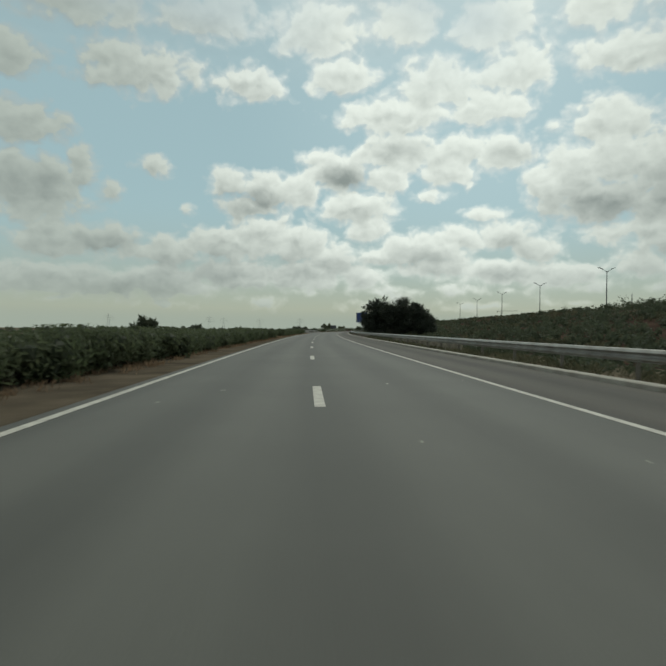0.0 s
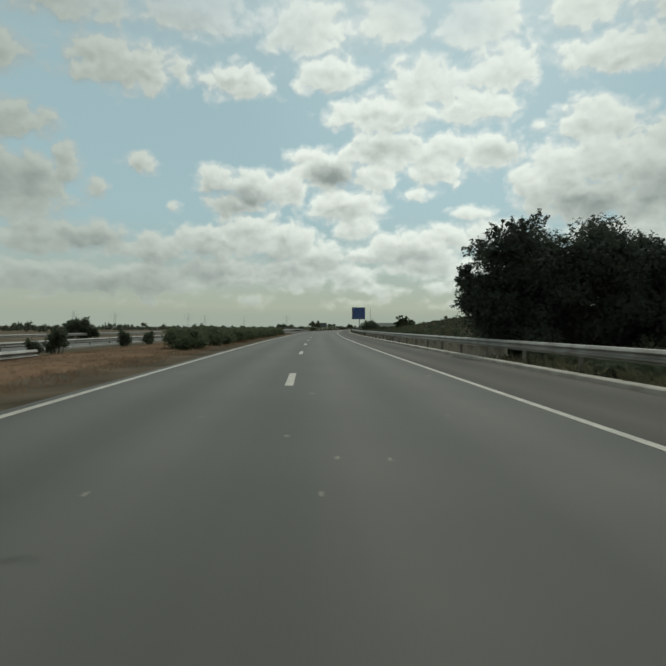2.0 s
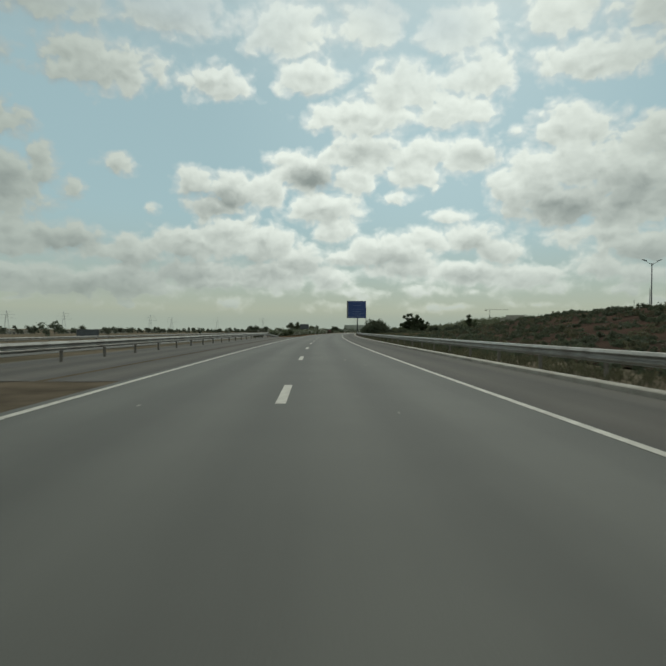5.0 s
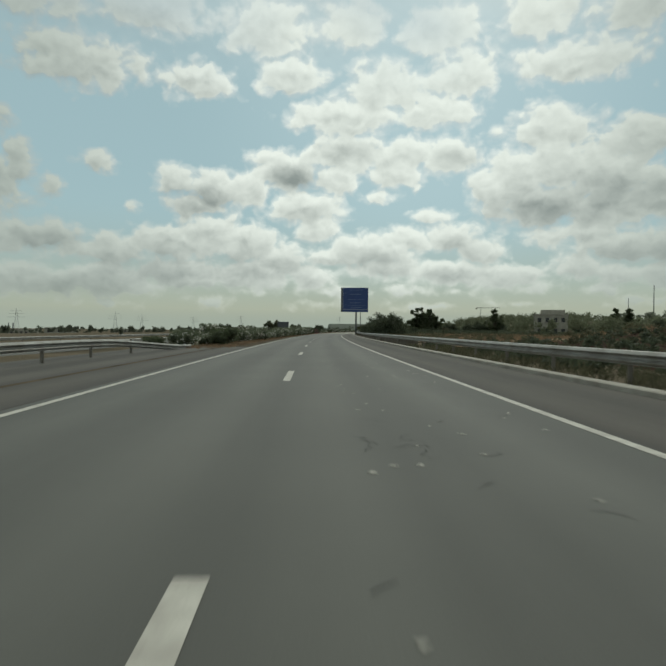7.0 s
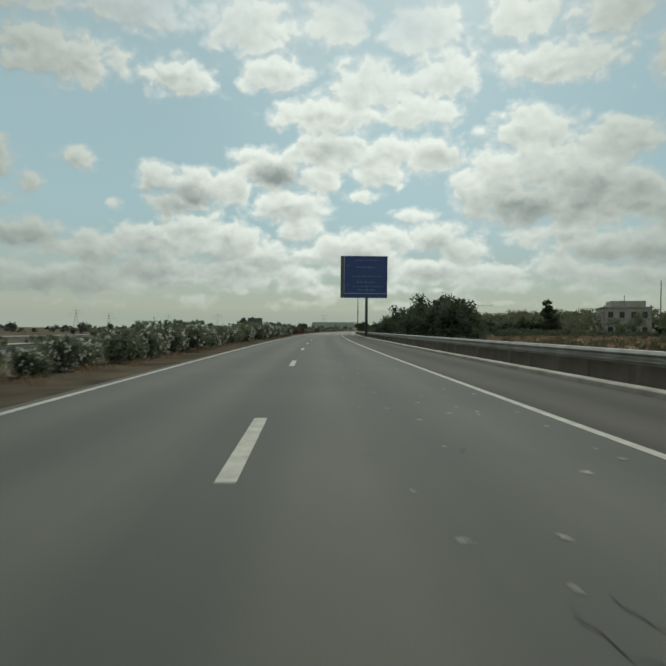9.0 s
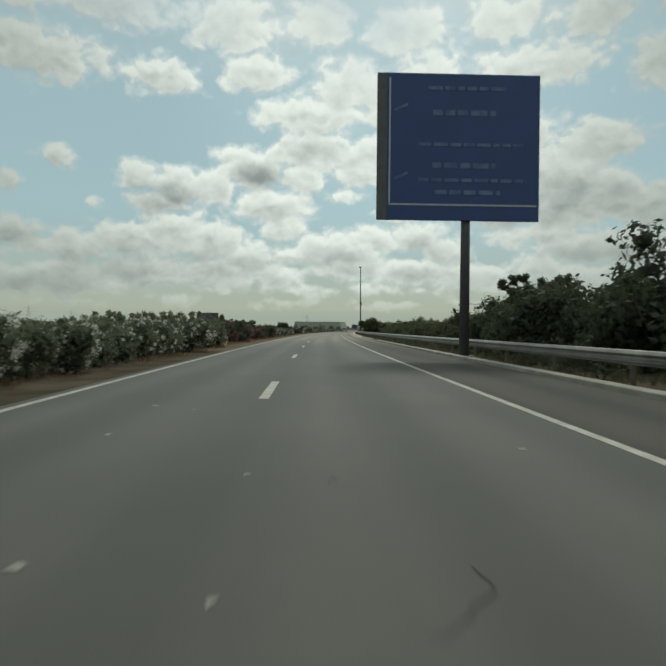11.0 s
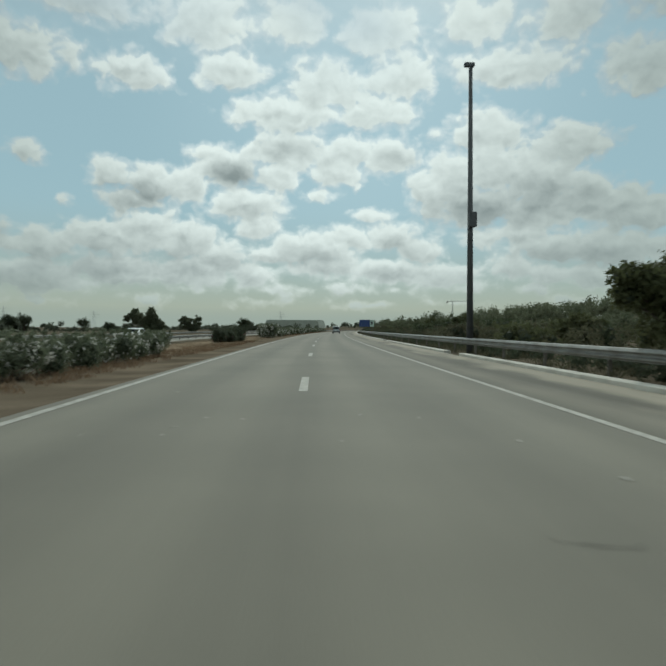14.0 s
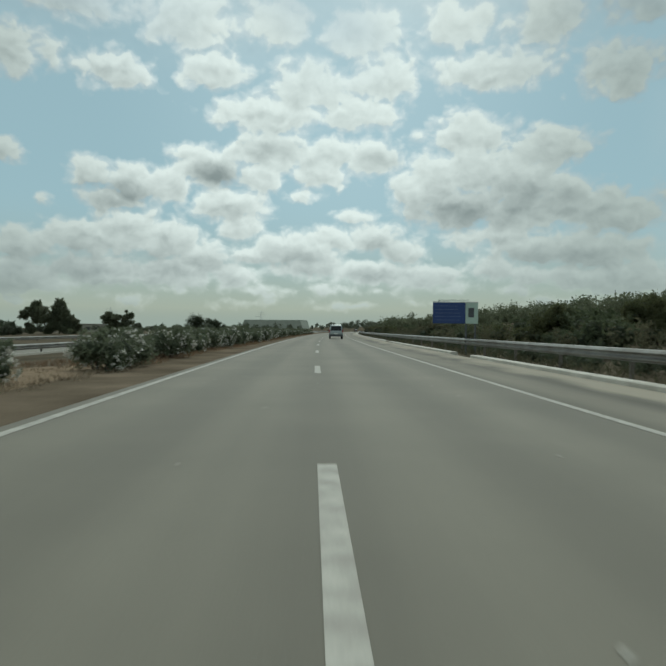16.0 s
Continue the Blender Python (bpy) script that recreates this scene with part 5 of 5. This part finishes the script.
def crane(m):
    c = thing("tower_crane", "slender tower crane on the skyline", "crane", m=m)
    bm = bmesh.new()
    for x, y in ((-0.8, -0.8), (0.8, -0.8), (0.8, 0.8), (-0.8, 0.8)):
        add_tube(bm, (x, y, 0), (x, y, 44), 0.16, 0.16, 6)
    for k in range(20):
        z, q = k * 2.2, (-1) ** k * 0.8
        for y in (-0.8, 0.8):
            add_tube(bm, (-q, y, z), (q, y, z + 2.2), 0.09, 0.09, 5)
    part("tower", bm, M_DARK_STEEL, c)
    bm = bmesh.new()
    for y, z in ((-0.6, 44), (0.6, 44), (0, 45.2)):
        add_tube(bm, (-9, y, z), (34, y, z), 0.15, 0.12, 6)
    for k in range(21):
        add_tube(bm, (-8 + 2 * k, -0.6, 44), (-7 + 2 * k, 0, 45.2), 0.07, 0.07, 5)
        add_tube(bm, (-8 + 2 * k, 0.6, 44), (-7 + 2 * k, 0, 45.2), 0.07, 0.07, 5)
    part("jib", bm, M_DARK_STEEL, c)
    part("counterweight", box(-9, -6.5, -0.9, 0.9, 42.0, 43.8), M_CONCRETE, c)


crane(pose(423, 1242, 0, 0, 0, -20))


def pylon(m, h):
    p = thing("power_pylon", "lattice power pylon far out on the plain", "pylon", "power pylons", m=m)
    bm = bmesh.new()
    w = h * 0.11
    for sx in (-1, 1):
        for sy in (-1, 1):
            add_tube(bm, (sx * w, sy * w, 0), (sx * w * 0.3, sy * w * 0.3, h * 0.7), 0.14, 0.12, 5)
            add_tube(bm, (sx * w * 0.3, sy * w * 0.3, h * 0.7), (0, 0, h), 0.12, 0.1, 5)
    for k in range(7):
        z0, z1 = h * 0.1 * k, h * 0.1 * (k + 1)
        q0, q1 = w * (1 - k / 10), w * (1 - (k + 1) / 10)
        for sg in (-1, 1):
            add_tube(bm, (-sg * q0, -q0, z0), (sg * q1, -q1, z1), 0.07, 0.07, 5)
    part("mast", bm, M_PYLON, p)
    for z, l in ((0.68, 0.3), (0.8, 0.26), (0.9, 0.2)):
        part("cross_arm", tube((-h * l, 0, h * z), (h * l, 0, h * z), 0.12, 0.12, 6), M_PYLON, p)


for s, d, h in ((760, -395, 30), (830, -330, 28), (960, -395, 30), (1180, -480, 34), (1020, -270, 26), (640, -350, 26), (1350, -260, 30)):
    pylon(stand(s, d, float(rise(s, d)) - 0.3, 30), h)
for d in (-441, -447):
    c = thing("chimney", "thin dark chimney on the far plain", "chimney", "far chimneys", m=stand(800, d, float(rise(800, d)) - 0.3))
    part("stack", tube((0, 0, 0), (0, 0, 15), 0.9, 0.6), M_DARK_STEEL, c)


# ---------------------------------------------------------------- vehicles
def car(name, label, m, paint, w=1.66, l=4.0, h=1.7, van=True):
    c = thing(name, label, "car", "cars", m)
    # side outline (y along the car, z up), rear at y = 0
    if van:
        out = [(0.05, 0.32), (0.0, 0.55), (0.03, 0.95), (0.16, h - 0.12), (0.4, h), (2.1, h), (2.75, 1.02), (l - 0.25, 0.88), (l, 0.6), (l - 0.05, 0.3)]
    else:
        out = [(0.05, 0.3), (0.0, 0.6), (0.1, 0.92), (0.5, 0.98), (1.0, h - 0.04), (1.3, h), (2.3, h - 0.02), (3.1, 0.98), (l - 0.2, 0.85), (l, 0.55), (l - 0.05, 0.28)]
    bm = bmesh.new()
    rows = []
    for x in (-1.0, -0.94, -0.8, 0.0, 0.8, 0.94, 1.0):
        r = []
        for y, z in out:
            nar = 1.0 if z < 1.0 else 1.0 - 0.2 * (z - 1.0) / (h - 1.0)
            drop = 0.05 if abs(x) > 0.97 else (0.015 if abs(x) > 0.9 else 0)
            r.append(bm.verts.new((x * w / 2 * nar, y + (drop if y < l / 2 else -drop), z - drop * (z > 1.2))))
        rows.append(r)
    n = len(out)
    for a, b in zip(rows, rows[1:]):
        for j in range(n):
            k = (j + 1) % n
            bm.faces.new((a[j], b[j], b[k], a[k])).smooth = True
    bm.faces.new(rows[0])
    bm.faces.new(rows[-1][::-1])
    bmesh.ops.recalc_face_normals(bm, faces=bm.faces)
    part("body", bm, paint, c)
    zt = h - 0.18
    bm = bmesh.new()
    y0, y1 = (0.04, 0.15) if van else (0.52, 0.92)
    vs = [bm.verts.new(q) for q in ((-w * 0.4, y0 - 0.012, 1.0), (w * 0.4, y0 - 0.012, 1.0), (w * 0.35, y1 - 0.015, zt), (-w * 0.35, y1 - 0.015, zt))]
    bm.faces.new(vs)
    bmesh.ops.solidify(bm, geom=bm.faces[:], thickness=0.012)
    part("rear_window", bm, M_CARGLASS, c)
    bm = bmesh.new()
    f0, f1 = ((2.75, 1.04), (2.14, h - 0.06)) if van else ((3.08, 1.0), (2.36, h - 0.07))
    bm.faces.new([bm.verts.new(q) for q in ((-w * 0.42, f0[0] + 0.015, f0[1]), (w * 0.42, f0[0] + 0.015, f0[1]), (w * 0.36, f1[0] + 0.02, f1[1]), (-w * 0.36, f1[0] + 0.02, f1[1]))])
    bmesh.ops.solidify(bm, geom=bm.faces[:], thickness=0.012)
    part("windscreen", bm, M_CARGLASS, c)
    for sx in (-1, 1):
        part("tail_light", box(sx * w * 0.47 - 0.07, sx * w * 0.47 + 0.07, -0.03, 0.06, 0.78, 1.12, 0.02), M_TAIL, c)
        bm = bmesh.new()
        top = w / 2 * (1.0 - 0.2 * (h - 0.13 - 1.0) / (h - 1.0)) + 0.006
        ends = ((0.5, 2.55), (0.62, 2.0)) if van else ((0.85, 2.85), (1.2, 2.3))
        bm.faces.new([bm.verts.new(q) for q in ((sx * (w / 2 + 0.006), ends[0][0], 1.0), (sx * (w / 2 + 0.006), ends[0][1], 1.0), (sx * top, ends[1][1], h - 0.13), (sx * top, ends[1][0], h - 0.13))])
        bmesh.ops.solidify(bm, geom=bm.faces[:], thickness=0.012)
        part("side_window", bm, M_CARGLASS, c)
        part("headlight", box(sx * w * 0.40 - 0.14, sx * w * 0.40 + 0.14, l - 0.16, l + 0.01, 0.6, 0.76, 0.03), M_WHITE, c)
        part("wing_mirror", box(sx * w * 0.55 - 0.09, sx * w * 0.55 + 0.09, 2.5, 2.62, 0.98, 1.12, 0.03), M_DARK_STEEL, c)
    part("bumper", box(-w * 0.49, w * 0.49, -0.07, 0.12, 0.3, 0.55, 0.04), M_DARK_STEEL, c)
    part("number_plate", box(-0.26, 0.26, -0.085, -0.072, 0.6, 0.71), M_WHITE, c)
    for sx in (-1, 1):
        for y in (0.75, l - 0.8):
            bm = bmesh.new()
            x = sx * (w / 2 - 0.1)
            add_tube(bm, (x - 0.1, y, 0.31), (x + 0.1, y, 0.31), 0.31, 0.31, 18)
            wh = part("wheel", bm, M_TYRE, c)
            part("rim", tube((x + sx * 0.095, y, 0.31), (x + sx * 0.112, y, 0.31), 0.2, 0.18, 14), M_STEEL, wh)


M_CAR_GREY = material("car_grey", (0.30, 0.33, 0.33), 0.3, 0.5, 0.05, 1, 10, 0)
M_CAR_WHITE = material("car_white", (0.7, 0.7, 0.68), 0.3, 0.0, 0.05, 1, 10, 0)
M_CAR_DARK = material("car_dark", (0.03, 0.032, 0.035), 0.35, 0.2, 0.05, 1, 10, 0)
M_CARGLASS = material("car_glass", (0.02, 0.022, 0.024), 0.08, 0, 0.05, 1, 10, 0)
M_TAIL = material("tail_lamp_red", (0.25, 0.02, 0.015), 0.3, 0, 0.05, 1, 10, 0)
M_TYRE = material("tyre_rubber", (0.02, 0.02, 0.02), 0.9, 0, 0.1, 4, 40, 0.2)
car("car", "small grey van on the pale asphalt of the motorway", stand(557, 1.75), M_CAR_GREY)
car("car", "small white car on the opposite carriageway", stand(496.5, -21.2, OPP, 180), M_CAR_WHITE, 1.7, 4.2, 1.45, False)
car("car", "dark car on the far asphalt of the motorway", stand(800, 1.7), M_CAR_DARK, 1.75, 4.3, 1.5)


# ---------------------------------------------------------------- wear of the asphalt
def splits(name, label, regions, seed, mat, width, wander, step, z):
    """Thin ragged marks on the asphalt, past counting: regions of (s0, s1, d0, d1, marks, length)."""
    rng = np.random.default_rng(seed)
    V, F = [], []
    for s0, s1, d0, d1, n, ln in regions:
        for i in range(n):
            s, d, a = rng.uniform(s0, s1), rng.uniform(d0, d1), rng.uniform(0, 6.28)
            k = max(2, int(ln * rng.uniform(0.4, 1.4) / step))
            for j in range(k):
                w = width * rng.uniform(0.4, 1.3)
                x, y = at_np(s, d)
                V += [(float(x) - w * math.sin(a), float(y) + w * math.cos(a), z), (float(x) + w * math.sin(a), float(y) - w * math.cos(a), z)]
                if j:
                    q = len(V)
                    F.append((q - 4, q - 3, q - 1, q - 2))
                a += rng.normal() * wander
                s, d = s + step * math.sin(a), min(max(d + step * math.cos(a), -3.0), 6.2)
    return tagged(new(name, mesh_from(name, V, F, mat)), label, "road wear", kind="stuff")


M_CRACK = material("crack_filler", (0.035, 0.035, 0.033), 0.9, 0, 0.3, 4, 40, 0)
M_SPALL = material("spalled_asphalt", (0.36, 0.345, 0.30), 0.9, 0, 0.3, 4, 40, 0)
splits("cracks", "dark ragged cracks in the worn asphalt", [(215, 300, 0.9, 3.4, 150, 0.6), (60, 215, -2.8, 3.4, 24, 0.6), (300, 386, 0.6, 3.4, 16, 0.7), (386, 520, 0.5, 3.5, 12, 0.6)],
       301, M_CRACK, 0.005, 0.8, 0.09, 0.005)
splits("spalls", "small pale spalled spots in the asphalt", [(0, 215, -2.6, 3.4, 150, 0.12), (215, 310, 0.8, 3.4, 260, 0.12), (310, 520, -2.6, 3.6, 240, 0.13)],
       302, M_SPALL, 0.03, 0.9, 0.04, 0.006)
